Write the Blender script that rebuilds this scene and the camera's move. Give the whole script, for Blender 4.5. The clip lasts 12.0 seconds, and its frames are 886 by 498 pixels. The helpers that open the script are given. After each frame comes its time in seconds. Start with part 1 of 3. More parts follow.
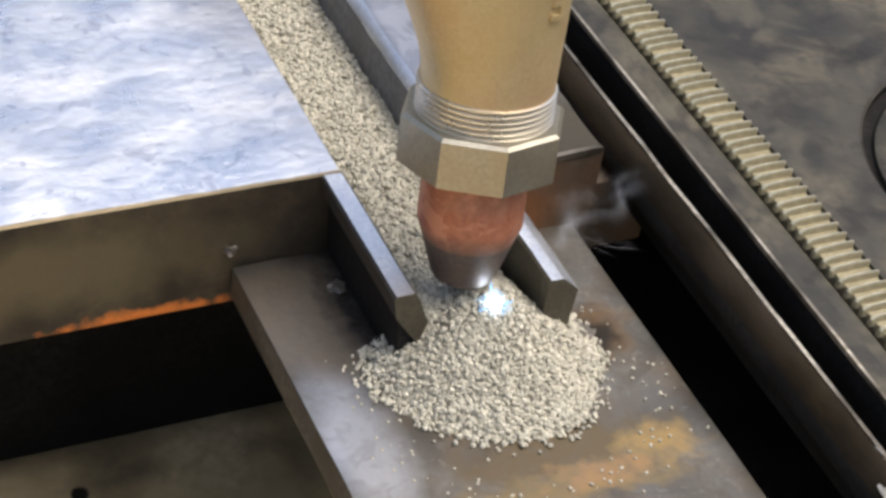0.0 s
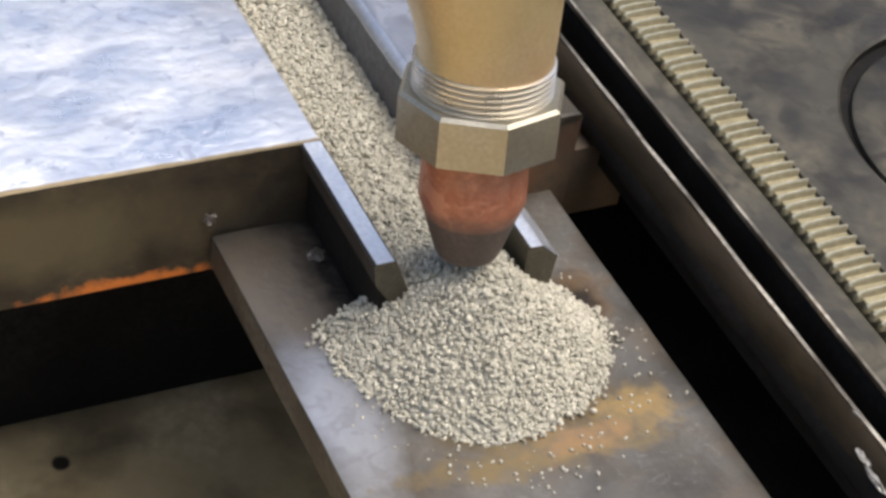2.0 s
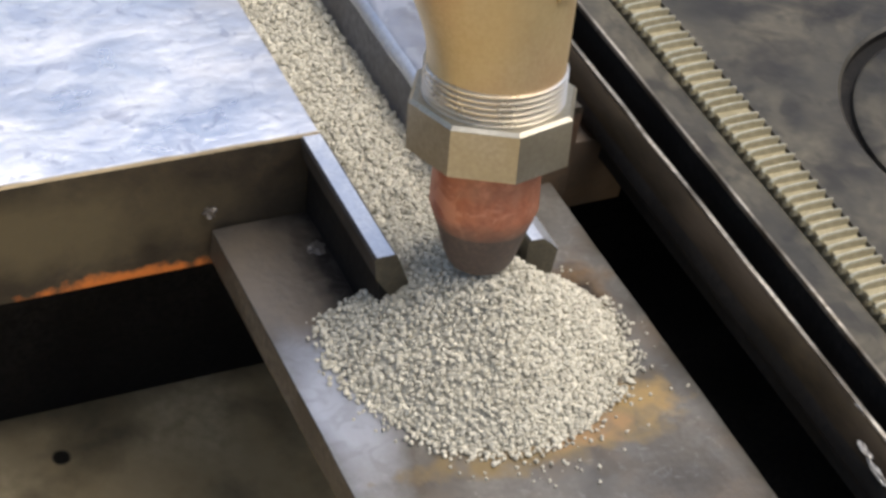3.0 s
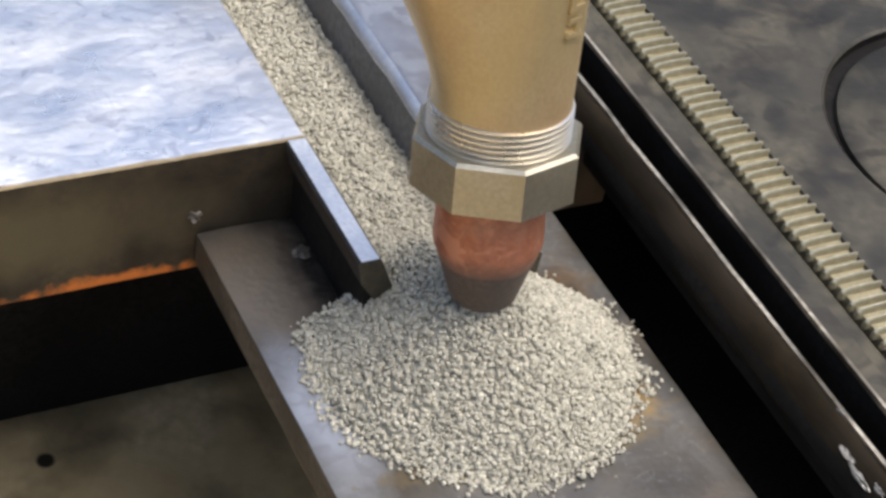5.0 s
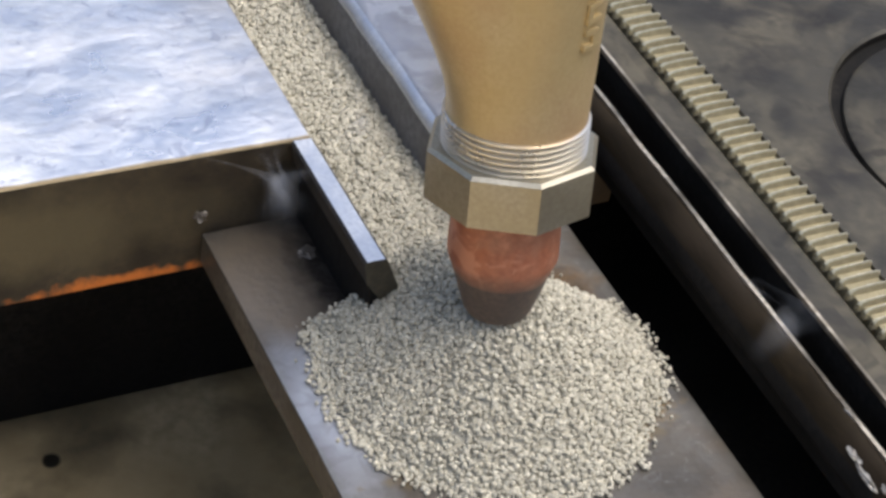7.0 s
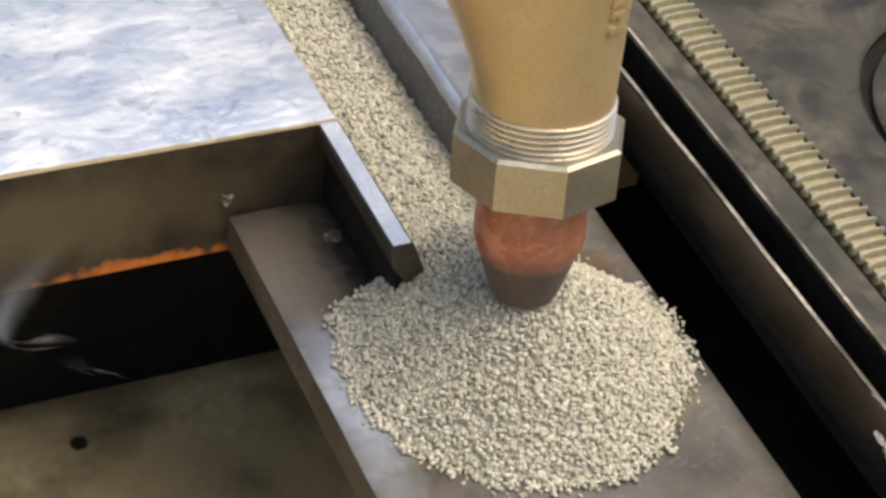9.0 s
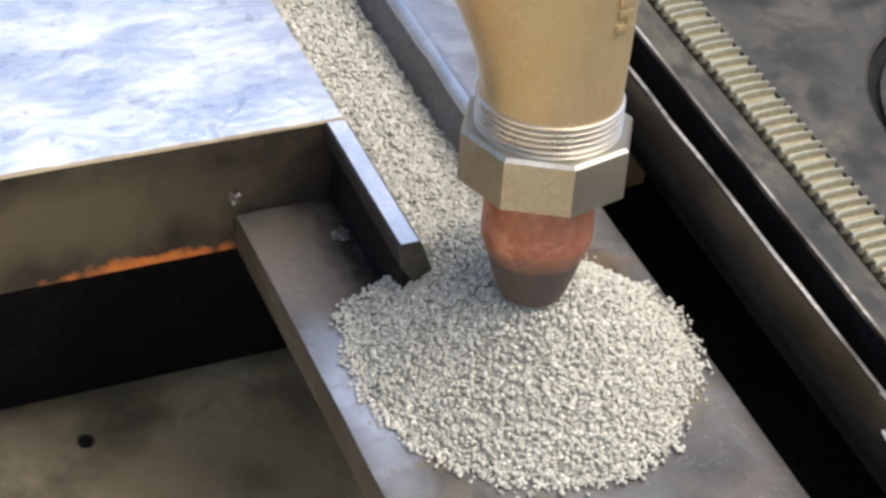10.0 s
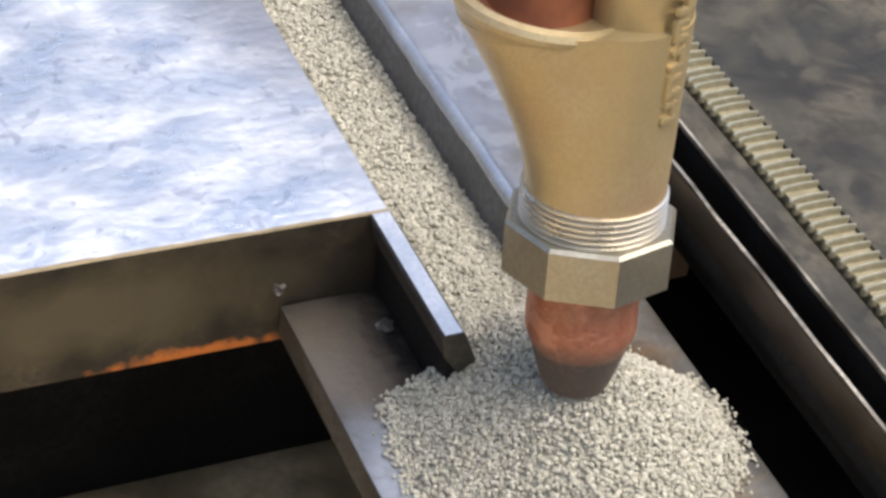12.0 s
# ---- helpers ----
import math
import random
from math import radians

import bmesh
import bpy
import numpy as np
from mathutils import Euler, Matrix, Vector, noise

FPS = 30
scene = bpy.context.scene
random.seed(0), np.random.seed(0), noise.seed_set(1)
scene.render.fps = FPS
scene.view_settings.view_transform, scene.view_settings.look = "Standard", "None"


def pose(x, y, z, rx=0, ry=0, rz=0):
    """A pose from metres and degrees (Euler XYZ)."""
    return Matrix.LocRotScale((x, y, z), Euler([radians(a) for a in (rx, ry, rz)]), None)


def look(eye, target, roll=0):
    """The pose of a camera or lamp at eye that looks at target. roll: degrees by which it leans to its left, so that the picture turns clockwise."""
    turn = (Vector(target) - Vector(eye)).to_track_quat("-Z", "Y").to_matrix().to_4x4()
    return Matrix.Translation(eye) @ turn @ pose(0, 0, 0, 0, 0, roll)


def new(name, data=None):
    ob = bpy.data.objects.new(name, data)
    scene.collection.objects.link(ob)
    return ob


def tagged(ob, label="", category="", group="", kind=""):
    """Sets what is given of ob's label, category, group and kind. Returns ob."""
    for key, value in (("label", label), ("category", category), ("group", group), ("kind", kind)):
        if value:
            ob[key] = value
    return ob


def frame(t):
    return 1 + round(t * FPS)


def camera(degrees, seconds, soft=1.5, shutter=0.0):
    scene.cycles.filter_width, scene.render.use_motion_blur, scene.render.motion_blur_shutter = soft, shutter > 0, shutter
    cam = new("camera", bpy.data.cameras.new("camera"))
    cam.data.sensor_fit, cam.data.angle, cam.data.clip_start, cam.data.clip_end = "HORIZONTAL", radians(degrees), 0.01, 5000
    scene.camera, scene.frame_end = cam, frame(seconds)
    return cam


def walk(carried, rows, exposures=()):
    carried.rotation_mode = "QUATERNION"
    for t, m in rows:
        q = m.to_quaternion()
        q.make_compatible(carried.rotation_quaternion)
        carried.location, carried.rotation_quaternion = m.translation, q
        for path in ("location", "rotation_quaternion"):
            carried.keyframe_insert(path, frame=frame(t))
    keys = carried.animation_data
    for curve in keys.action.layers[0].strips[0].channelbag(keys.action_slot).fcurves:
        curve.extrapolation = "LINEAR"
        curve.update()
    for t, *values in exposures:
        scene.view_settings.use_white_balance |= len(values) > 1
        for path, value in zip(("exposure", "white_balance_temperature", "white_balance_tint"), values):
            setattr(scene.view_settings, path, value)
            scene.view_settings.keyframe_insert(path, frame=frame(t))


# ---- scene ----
MM = 0.001
SEAM_X0, SEAM_X1 = 6.4, 40.5      # groove between the two plates, mm
TOP = 26.5                         # plate top over the run-off tab, mm


# ---- camera ----
def aim(x, y, z, heading, dip, roll):
    h, d = radians(heading), radians(dip)
    eye = Vector((x, y, z)) * MM
    return look(eye, eye + Vector((math.sin(h) * math.cos(d), math.cos(h) * math.cos(d), -math.sin(d))), roll)


cam = camera(2 * math.degrees(math.atan(784 / 3500)), 12.0, soft=3.0)
walk(cam, [
    (0, aim(-178.0, -368.0, 352.1, 30.80, 40.10, 10.30)),
    (0.5, aim(-178.1, -368.2, 351.9, 31.39, 40.41, 10.56)),
    (1, aim(-178.3, -368.4, 352.3, 31.77, 40.66, 10.87)),
    (1.5, aim(-178.5, -368.6, 352.5, 31.89, 40.78, 10.92)),
    (2, aim(-178.5, -368.7, 352.7, 31.81, 40.91, 10.66)),
    (2.5, aim(-178.3, -368.6, 352.5, 31.86, 41.07, 10.61)),
    (3, aim(-178.0, -368.0, 352.0, 31.83, 41.11, 10.53)),
    (5, aim(-178.2, -368.8, 353.0, 32.35, 40.93, 11.03)),
    (5.5, aim(-178.1, -368.5, 353.0, 32.59, 40.90, 11.09)),
    (6, aim(-177.9, -368.6, 353.4, 32.40, 40.94, 11.10)),
    (6.5, aim(-177.5, -368.1, 353.0, 32.31, 40.95, 10.93)),
    (7, aim(-177.7, -367.9, 352.6, 32.13, 41.00, 10.87)),
    (8.8, aim(-176.6, -367.7, 352.2, 31.24, 41.40, 10.30)),
    (9, aim(-176.6, -367.7, 352.2, 31.13, 41.63, 10.31)),
    (9.5, aim(-176.6, -367.8, 352.3, 30.99, 41.72, 10.12)),
    (10, aim(-176.9, -367.4, 352.2, 30.92, 41.72, 10.18)),
    (10.5, aim(-177.6, -367.1, 351.8, 30.72, 41.69, 10.18)),
    (11, aim(-177.9, -367.6, 352.3, 30.34, 41.61, 9.91)),
    (11.1, aim(-179.0, -367.6, 352.0, 30.00, 41.27, 9.80)),
    (11.2, aim(-179.0, -367.6, 352.0, 30.05, 40.14, 9.75)),
    (11.3, aim(-179.0, -367.6, 352.0, 30.20, 39.42, 9.70)),
    (11.4, aim(-179.0, -367.6, 352.0, 30.35, 39.40, 9.70)),
    (11.5, aim(-179.0, -367.9, 352.1, 29.87, 39.55, 9.46)),
    (12, aim(-178.7, -368.3, 352.2, 28.85, 39.20, 8.97)),
], exposures=[(0.0, 0.56, 6400, 8), (7.2, 0.42, 6150, 8), (8.8, 0.47, 6950, 6), (9.15, 0.57, 6700, 6), (9.6, 0.73, 5920, 8), (12.0, 0.62, 6230, 8)])

# ---- world and light ----
world = bpy.data.worlds.new("workshop_sky")
scene.world = world
world.use_nodes = True
wn = world.node_tree.nodes
sky = wn.new("ShaderNodeTexSky")
sky.sky_type, sky.sun_disc = "NISHITA", False
sky.sun_elevation, sky.sun_rotation = radians(68), radians(122)
sky.air_density, sky.dust_density = 1.0, 6.0
world.node_tree.links.new(sky.outputs[0], wn["Background"].inputs[0])
wn["Background"].inputs[1].default_value = 0.155

sun_data = bpy.data.lights.new("sun", "SUN")
sun_data.energy, sun_data.angle, sun_data.color = 1.5, radians(60), (1.0, 0.93, 0.83)
sun = new("sun", sun_data)
sun.matrix_world = look((0.318, -0.198, 0.927), (0, 0, 0))


# ---- materials ----
def material(name, colors, rough=(0.4, 0.6), metal=0.0, scale=60.0, fine=900.0, bump=0.15, stretch=(1, 1, 1), spots=None, spot_scale=120.0, spot_size=0.62):
    """Principled surface: two colours mixed at a large scale, a third by fine grain, optional spots, uneven gloss and relief."""
    m = bpy.data.materials.new(name)
    m.use_nodes = True
    n, l = m.node_tree.nodes, m.node_tree.links
    p = n["Principled BSDF"]
    tc = n.new("ShaderNodeTexCoord")
    mp = n.new("ShaderNodeMapping")
    mp.inputs["Scale"].default_value = stretch
    l.new(tc.outputs["Object"], mp.inputs[0])

    def tex(s, detail=5.0):
        t = n.new("ShaderNodeTexNoise")
        t.inputs["Scale"].default_value, t.inputs["Detail"].default_value = s, detail
        l.new(mp.outputs[0], t.inputs["Vector"])
        return t.outputs["Fac"]

    def ramp(src, a, b):
        r = n.new("ShaderNodeMapRange")
        r.inputs["From Min"].default_value, r.inputs["From Max"].default_value = a, b
        l.new(src, r.inputs["Value"])
        return r.outputs["Result"]

    def mix(fac, a, b):
        x = n.new("ShaderNodeMix")
        x.data_type = "RGBA"
        l.new(fac, x.inputs["Factor"])
        for sock, v in ((x.inputs["A"], a), (x.inputs["B"], b)):
            if isinstance(v, tuple):
                sock.default_value = (*v, 1)
            else:
                l.new(v, sock)
        return x.outputs["Result"]

    big, small = tex(scale), tex(fine, 3.0)
    col = mix(ramp(big, 0.38, 0.62), colors[0], colors[1])
    if len(colors) > 2:
        col = mix(ramp(small, 0.35, 0.8), col, colors[2])
    if spots:
        col = mix(ramp(tex(spot_scale), spot_size - 0.08, spot_size + 0.14), col, spots)
    l.new(col, p.inputs["Base Color"])
    rr = n.new("ShaderNodeMapRange")
    rr.inputs["From Min"].default_value, rr.inputs["From Max"].default_value = 0.35, 0.65
    rr.inputs["To Min"].default_value, rr.inputs["To Max"].default_value = rough
    l.new(big, rr.inputs["Value"])
    l.new(rr.outputs["Result"], p.inputs["Roughness"])
    p.inputs["Metallic"].default_value = metal
    if bump:
        b = n.new("ShaderNodeBump")
        b.inputs["Strength"].default_value, b.inputs["Distance"].default_value = bump, 0.0006
        l.new(small, b.inputs["Height"])
        l.new(b.outputs[0], p.inputs["Normal"])
    return m


def stain_or_shading(m, shape, color, rough=None, grain=90.0, ragged=1.0):
    """Lay a stain, or painted shade or sheen, over a material: shape gives boxes or rings (kind, centre mm, size mm,
    softness mm) in the object's own space.
    """
    n, l = m.node_tree.nodes, m.node_tree.links
    p = n["Principled BSDF"]
    tc = n.new("ShaderNodeTexCoord")
    ns = n.new("ShaderNodeTexNoise")
    ns.inputs["Scale"].default_value, ns.inputs["Detail"].default_value = grain, 6.0
    l.new(tc.outputs["Object"], ns.inputs["Vector"])
    kind, centre, size, soft = shape
    sub = n.new("ShaderNodeVectorMath")
    sub.operation = "SUBTRACT"
    sub.inputs[1].default_value = [c * MM for c in centre]
    l.new(tc.outputs["Object"], sub.inputs[0])
    div = n.new("ShaderNodeVectorMath")
    div.operation = "DIVIDE"
    div.inputs[1].default_value = [s * MM for s in size]
    l.new(sub.outputs[0], div.inputs[0])
    ln = n.new("ShaderNodeVectorMath")
    ln.operation = "LENGTH"
    l.new(div.outputs[0], ln.inputs[0])
    add = n.new("ShaderNodeMath")
    add.operation = "MULTIPLY_ADD"
    l.new(ns.outputs["Fac"], add.inputs[0])
    add.inputs[1].default_value = ragged
    l.new(ln.outputs["Value"], add.inputs[2])
    src = add.outputs[0]
    if kind == "ring":
        a = n.new("ShaderNodeMath")
        a.operation = "SUBTRACT"
        l.new(src, a.inputs[0])
        a.inputs[1].default_value = 1.0 + 0.5 * ragged
        b = n.new("ShaderNodeMath")
        b.operation = "ABSOLUTE"
        l.new(a.outputs[0], b.inputs[0])
        src, lo, hi = b.outputs[0], 0.06, 0.06 + soft
    else:
        lo, hi = 1.0 + 0.5 * ragged - soft, 1.0 + 0.5 * ragged + soft
    r = n.new("ShaderNodeMapRange")
    r.inputs["From Min"].default_value, r.inputs["From Max"].default_value = lo, hi
    r.inputs["To Min"].default_value, r.inputs["To Max"].default_value = 1.0, 0.0
    l.new(src, r.inputs["Value"])
    x = n.new("ShaderNodeMix")
    x.data_type = "RGBA"
    l.new(r.outputs["Result"], x.inputs["Factor"])
    l.new(p.inputs["Base Color"].links[0].from_socket, x.inputs["A"])
    x.inputs["B"].default_value = (*color, 1)
    l.new(x.outputs["Result"], p.inputs["Base Color"])
    if rough is not None:
        y = n.new("ShaderNodeMix")
        l.new(r.outputs["Result"], y.inputs["Factor"])
        l.new(p.inputs["Roughness"].links[0].from_socket, y.inputs["A"])
        y.inputs["B"].default_value = rough
        l.new(y.outputs["Result"], p.inputs["Roughness"])
    return m


def swell(m, scale, depth):
    """Add shallow hammered waves, depth in mm, under a material's fine relief."""
    n, l = m.node_tree.nodes, m.node_tree.links
    p = n["Principled BSDF"]
    tc, t, b = n.new("ShaderNodeTexCoord"), n.new("ShaderNodeTexNoise"), n.new("ShaderNodeBump")
    t.inputs["Scale"].default_value, t.inputs["Detail"].default_value, t.inputs["Distortion"].default_value = scale, 5.0, 0.9
    b.inputs["Strength"].default_value, b.inputs["Distance"].default_value = 1.0, depth * MM
    l.new(tc.outputs["Object"], t.inputs["Vector"])
    l.new(t.outputs["Fac"], b.inputs["Height"])
    l.new(p.inputs["Normal"].links[0].from_socket, b.inputs["Normal"])
    l.new(b.outputs[0], p.inputs["Normal"])
    return m


def mottle(m, color, scale, lo, hi, amount):
    """Sharp-edged ragged patches of another colour over a material."""
    n, l = m.node_tree.nodes, m.node_tree.links
    p = n["Principled BSDF"]
    tc, t, r, x = n.new("ShaderNodeTexCoord"), n.new("ShaderNodeTexNoise"), n.new("ShaderNodeMapRange"), n.new("ShaderNodeMix")
    t.inputs["Scale"].default_value, t.inputs["Detail"].default_value, t.inputs["Distortion"].default_value = scale, 6.0, 1.2
    r.inputs["From Min"].default_value, r.inputs["From Max"].default_value, r.inputs["To Max"].default_value = lo, hi, amount
    x.data_type = "RGBA"
    l.new(tc.outputs["Object"], t.inputs["Vector"])
    l.new(t.outputs["Fac"], r.inputs["Value"])
    l.new(r.outputs["Result"], x.inputs["Factor"])
    l.new(p.inputs["Base Color"].links[0].from_socket, x.inputs["A"])
    x.inputs["B"].default_value = (*color, 1)
    l.new(x.outputs["Result"], p.inputs["Base Color"])
    return m


GROUND_STEEL = material("ground_steel", [(0.80, 0.82, 0.87), (0.96, 0.95, 0.95), (0.87, 0.87, 0.89)], (0.24, 0.5), 0.9, 40, 260, 0.6, (0.9, 1.2, 1), (0.74, 0.77, 0.84), 70, 0.53)
mottle(GROUND_STEEL, (0.54, 0.59, 0.72), 42, 0.55, 0.60, 0.2)
mottle(GROUND_STEEL, (0.97, 0.97, 0.97), 95, 0.54, 0.60, 0.6)
mottle(GROUND_STEEL, (0.40, 0.42, 0.52), 130, 0.60, 0.66, 0.45)
swell(GROUND_STEEL, 48, 0.30)
# Grey band by the groove paints the darker reflection towards the back.
stain_or_shading(GROUND_STEEL, ("box", (12, 190, 26), (30, 145, 60), 0.55), (0.36, 0.36, 0.39), 0.45, 30.0, 1.0)
stain_or_shading(GROUND_STEEL, ("box", (-60, 0, 16), (140, 1.2, 80), 0.35), (0.30, 0.24, 0.15), 0.6, 120.0, 1.0)
MILL_FACE = material("mill_scale_face", [(0.024, 0.019, 0.013), (0.088, 0.067, 0.038), (0.034, 0.027, 0.019)], (0.45, 0.7), 0.15, 42, 420, 0.5, (1, 1, 1), (0.014, 0.012, 0.010), 34, 0.56)
stain_or_shading(MILL_FACE, ("box", (-46, 0, -13.6), (24, 30, 3.6), 0.3), (0.56, 0.17, 0.03), 0.85, 190.0, 2.4)
stain_or_shading(MILL_FACE, ("box", (-70, 0, 8), (40, 30, 12), 0.5), (0.10, 0.08, 0.042), 0.7, 60.0, 2.0)
DULL_PLATE = material("dull_plate_top", [(0.36, 0.365, 0.40), (0.50, 0.50, 0.53), (0.40, 0.40, 0.42)], (0.36, 0.55), 0.85, 30, 330, 0.4, (1, 1, 1), (0.28, 0.27, 0.27), 40, 0.55)
mottle(DULL_PLATE, (0.56, 0.56, 0.58), 60, 0.53, 0.6, 0.5)
swell(DULL_PLATE, 30, 0.3)
stain_or_shading(DULL_PLATE, ("box", (76, 0, 26), (22, 46, 60), 0.5), (0.085, 0.075, 0.058), 0.6, 60.0, 1.2)
GROOVE_FACE = material("cut_groove_face", [(0.13, 0.125, 0.125), (0.20, 0.195, 0.195), (0.10, 0.095, 0.09)], (0.5, 0.7), 0.3, 60, 420, 0.5)
BROWN_SCALE = material("brown_scale", [(0.040, 0.028, 0.018), (0.085, 0.055, 0.03), (0.05, 0.035, 0.022)], (0.55, 0.8), 0.1, 45, 420, 0.4, (1, 1, 1), (0.16, 0.065, 0.022), 26, 0.6)
TAB_STEEL = material("tab_steel", [(0.085, 0.077, 0.066), (0.17, 0.159, 0.143), (0.12, 0.112, 0.101)], (0.3, 0.52), 0.6, 38, 500, 0.25, (1, 1, 1), (0.15, 0.12, 0.09), 50, 0.58)
swell(TAB_STEEL, 40, 0.12)
mottle(TAB_STEEL, (0.09, 0.078, 0.062), 60, 0.52, 0.64, 0.6)
mottle(TAB_STEEL, (0.30, 0.29, 0.28), 240, 0.6, 0.68, 0.25)
# Pale patch paints the bluish sheen along the tab's left edge.
stain_or_shading(TAB_STEEL, ("box", (-14, -72, 0), (9, 26, 60), 0.5), (0.40, 0.41, 0.44), 0.34, 60.0, 1.2)
stain_or_shading(TAB_STEEL, ("box", (34, -88, 0), (26, 11, 60), 0.4), (0.13, 0.098, 0.056), 0.42, 110.0, 1.8)
stain_or_shading(TAB_STEEL, ("box", (30, -99, 0), (30, 5, 60), 0.4), (0.20, 0.148, 0.075), 0.45, 130.0, 3.0)
stain_or_shading(TAB_STEEL, ("box", (60, -91, 0), (9, 6, 60), 0.5), (0.30, 0.205, 0.085), 0.45, 150.0, 3.0)
stain_or_shading(TAB_STEEL, ("box", (40, -97, 0), (12, 4, 60), 0.5), (0.29, 0.18, 0.085), 0.45, 170.0, 3.4)
stain_or_shading(TAB_STEEL, ("box", (-6, -24, 0), (24, 22, 60), 0.25), (0.175, 0.145, 0.112), 0.4, 60.0, 0.8)
stain_or_shading(TAB_STEEL, ("box", (57, -51, 0), (13, 11, 20), 0.4), (0.19, 0.115, 0.05), 0.5, 120.0, 2.0)
stain_or_shading(TAB_STEEL, ("box", (58, -51, 0), (10, 9, 20), 0.35), (0.03, 0.023, 0.017), 0.7, 140.0, 1.2)
# Soot with painted shade, at the plate's foot and left of the bar.
stain_or_shading(TAB_STEEL, ("box", (7, 0, 0), (13, 8, 60), 0.4), (0.03, 0.026, 0.022), 0.6, 120.0, 1.0)
stain_or_shading(TAB_STEEL, ("box", (6, -27, 0), (9, 21, 60), 0.4), (0.022, 0.018, 0.015), 0.65, 120.0, 1.4)
mottle(TAB_STEEL, (0.125, 0.115, 0.10), 190, 0.48, 0.62, 0.22)
stain_or_shading(TAB_STEEL, ("box", (57, -52, 0), (7, 6.5, 20), 0.35), (0.022, 0.017, 0.013), 0.7, 140.0, 1.0)
TAB_SIDE = material("tab_sawn_side", [(0.085, 0.075, 0.06), (0.15, 0.135, 0.11), (0.06, 0.053, 0.043)], (0.45, 0.65), 0.3, 60, 600, 0.3)
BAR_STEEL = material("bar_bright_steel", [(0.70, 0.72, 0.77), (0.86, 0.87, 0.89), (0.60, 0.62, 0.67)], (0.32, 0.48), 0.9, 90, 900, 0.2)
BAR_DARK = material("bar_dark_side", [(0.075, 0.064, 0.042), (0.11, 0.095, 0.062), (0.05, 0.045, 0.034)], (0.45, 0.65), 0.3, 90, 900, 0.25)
BAR_SOOT_SHADE = material("bar_sooty_shaded_side", [(0.016, 0.014, 0.012), (0.035, 0.03, 0.026), (0.02, 0.018, 0.016)], (0.65, 0.85), 0.0, 120, 900, 0.3)
DARK_STEEL = material("dark_oiled_steel", [(0.032, 0.029, 0.022), (0.10, 0.088, 0.063), (0.048, 0.044, 0.034)], (0.4, 0.64), 0.25, 30, 350, 0.25, (1, 1, 1), (0.022, 0.020, 0.017), 44, 0.55)
stain_or_shading(DARK_STEEL, ("box", (180, 14, 26), (9, 7, 60), 0.5), (0.014, 0.012, 0.010), 0.5, 110.0, 1.6)
stain_or_shading(DARK_STEEL, ("box", (150, 24, 26), (14, 5, 60), 0.6), (0.022, 0.02, 0.017), 0.5, 110.0, 2.4)
mottle(DARK_STEEL, (0.115, 0.10, 0.068), 38, 0.50, 0.68, 0.6)
mottle(DARK_STEEL, (0.018, 0.016, 0.013), 70, 0.52, 0.66, 0.7)
RAIL_STEEL = material("rail_steel", [(0.012, 0.009, 0.005), (0.028, 0.021, 0.012), (0.011, 0.0085, 0.0055)], (0.4, 0.62), 0.0, 60, 600, 0.25, (1, 0.4, 1), (0.026, 0.02, 0.014), 50, 0.56)
RAIL_STEEL.node_tree.nodes["Principled BSDF"].inputs["Specular IOR Level"].default_value = 0.06
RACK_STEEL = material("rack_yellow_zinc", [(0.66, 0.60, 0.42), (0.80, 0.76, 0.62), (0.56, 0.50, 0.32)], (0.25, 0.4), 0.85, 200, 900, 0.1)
# Dimmer copy of the rack metal, shade for roots and tooth flanks.
RACK_SHADE = material("rack_root_shade", [(0.26, 0.23, 0.145), (0.36, 0.32, 0.21), (0.21, 0.183, 0.115)], (0.45, 0.65), 0.4, 200, 900, 0.15)
BRASS = material("cast_brass", [(0.49, 0.385, 0.205), (0.58, 0.475, 0.28), (0.46, 0.355, 0.185)], (0.36, 0.56), 0.6, 26, 900, 0.22, (1, 1, 1), (0.44, 0.30, 0.165), 22, 0.53)
swell(BRASS, 55, 0.12)
THREAD = material("thread_brass", [(0.80, 0.76, 0.68), (0.86, 0.83, 0.77)], (0.25, 0.35), 0.9, 60, 800, 0.03)
NUT = material("nickel_nut", [(0.40, 0.37, 0.29), (0.47, 0.44, 0.36), (0.35, 0.32, 0.25)], (0.3, 0.42), 0.85, 60, 800, 0.06)
COPPER = material("worn_copper", [(0.37, 0.125, 0.062), (0.48, 0.21, 0.125), (0.30, 0.11, 0.065)], (0.36, 0.6), 0.35, 80, 700, 0.2, (1, 1, 1), (0.36, 0.20, 0.13), 75, 0.58)
mottle(COPPER, (0.56, 0.27, 0.17), 130, 0.52, 0.6, 0.6)
swell(COPPER, 90, 0.25)
stain_or_shading(COPPER, ("box", (0, 0, -42), (60, 60, 9.5), 0.35), (0.11, 0.085, 0.07), 0.6, 90.0, 0.7)
# Darker ring at the top of the nozzle, just below the nut.
stain_or_shading(COPPER, ("box", (0, 0, -13.6), (60, 60, 1.8), 0.6), (0.09, 0.055, 0.04), 0.6, 120.0, 0.8)
SOOT = material("sooted_copper", [(0.10, 0.075, 0.065), (0.15, 0.11, 0.09), (0.07, 0.06, 0.055)], (0.5, 0.65), 0.4, 150, 700, 0.15)
INSIDE = material("inlet_inside", [(0.16, 0.05, 0.02), (0.24, 0.08, 0.03)], (0.6, 0.8), 0.2, 120, 700, 0.1)
FLUX = material("flux_grain", [(0.42, 0.395, 0.315), (0.54, 0.51, 0.42), (0.39, 0.365, 0.29)], (0.75, 0.95), 0.0, 400, 1500, 0.3)
_n, _l = FLUX.node_tree.nodes, FLUX.node_tree.links
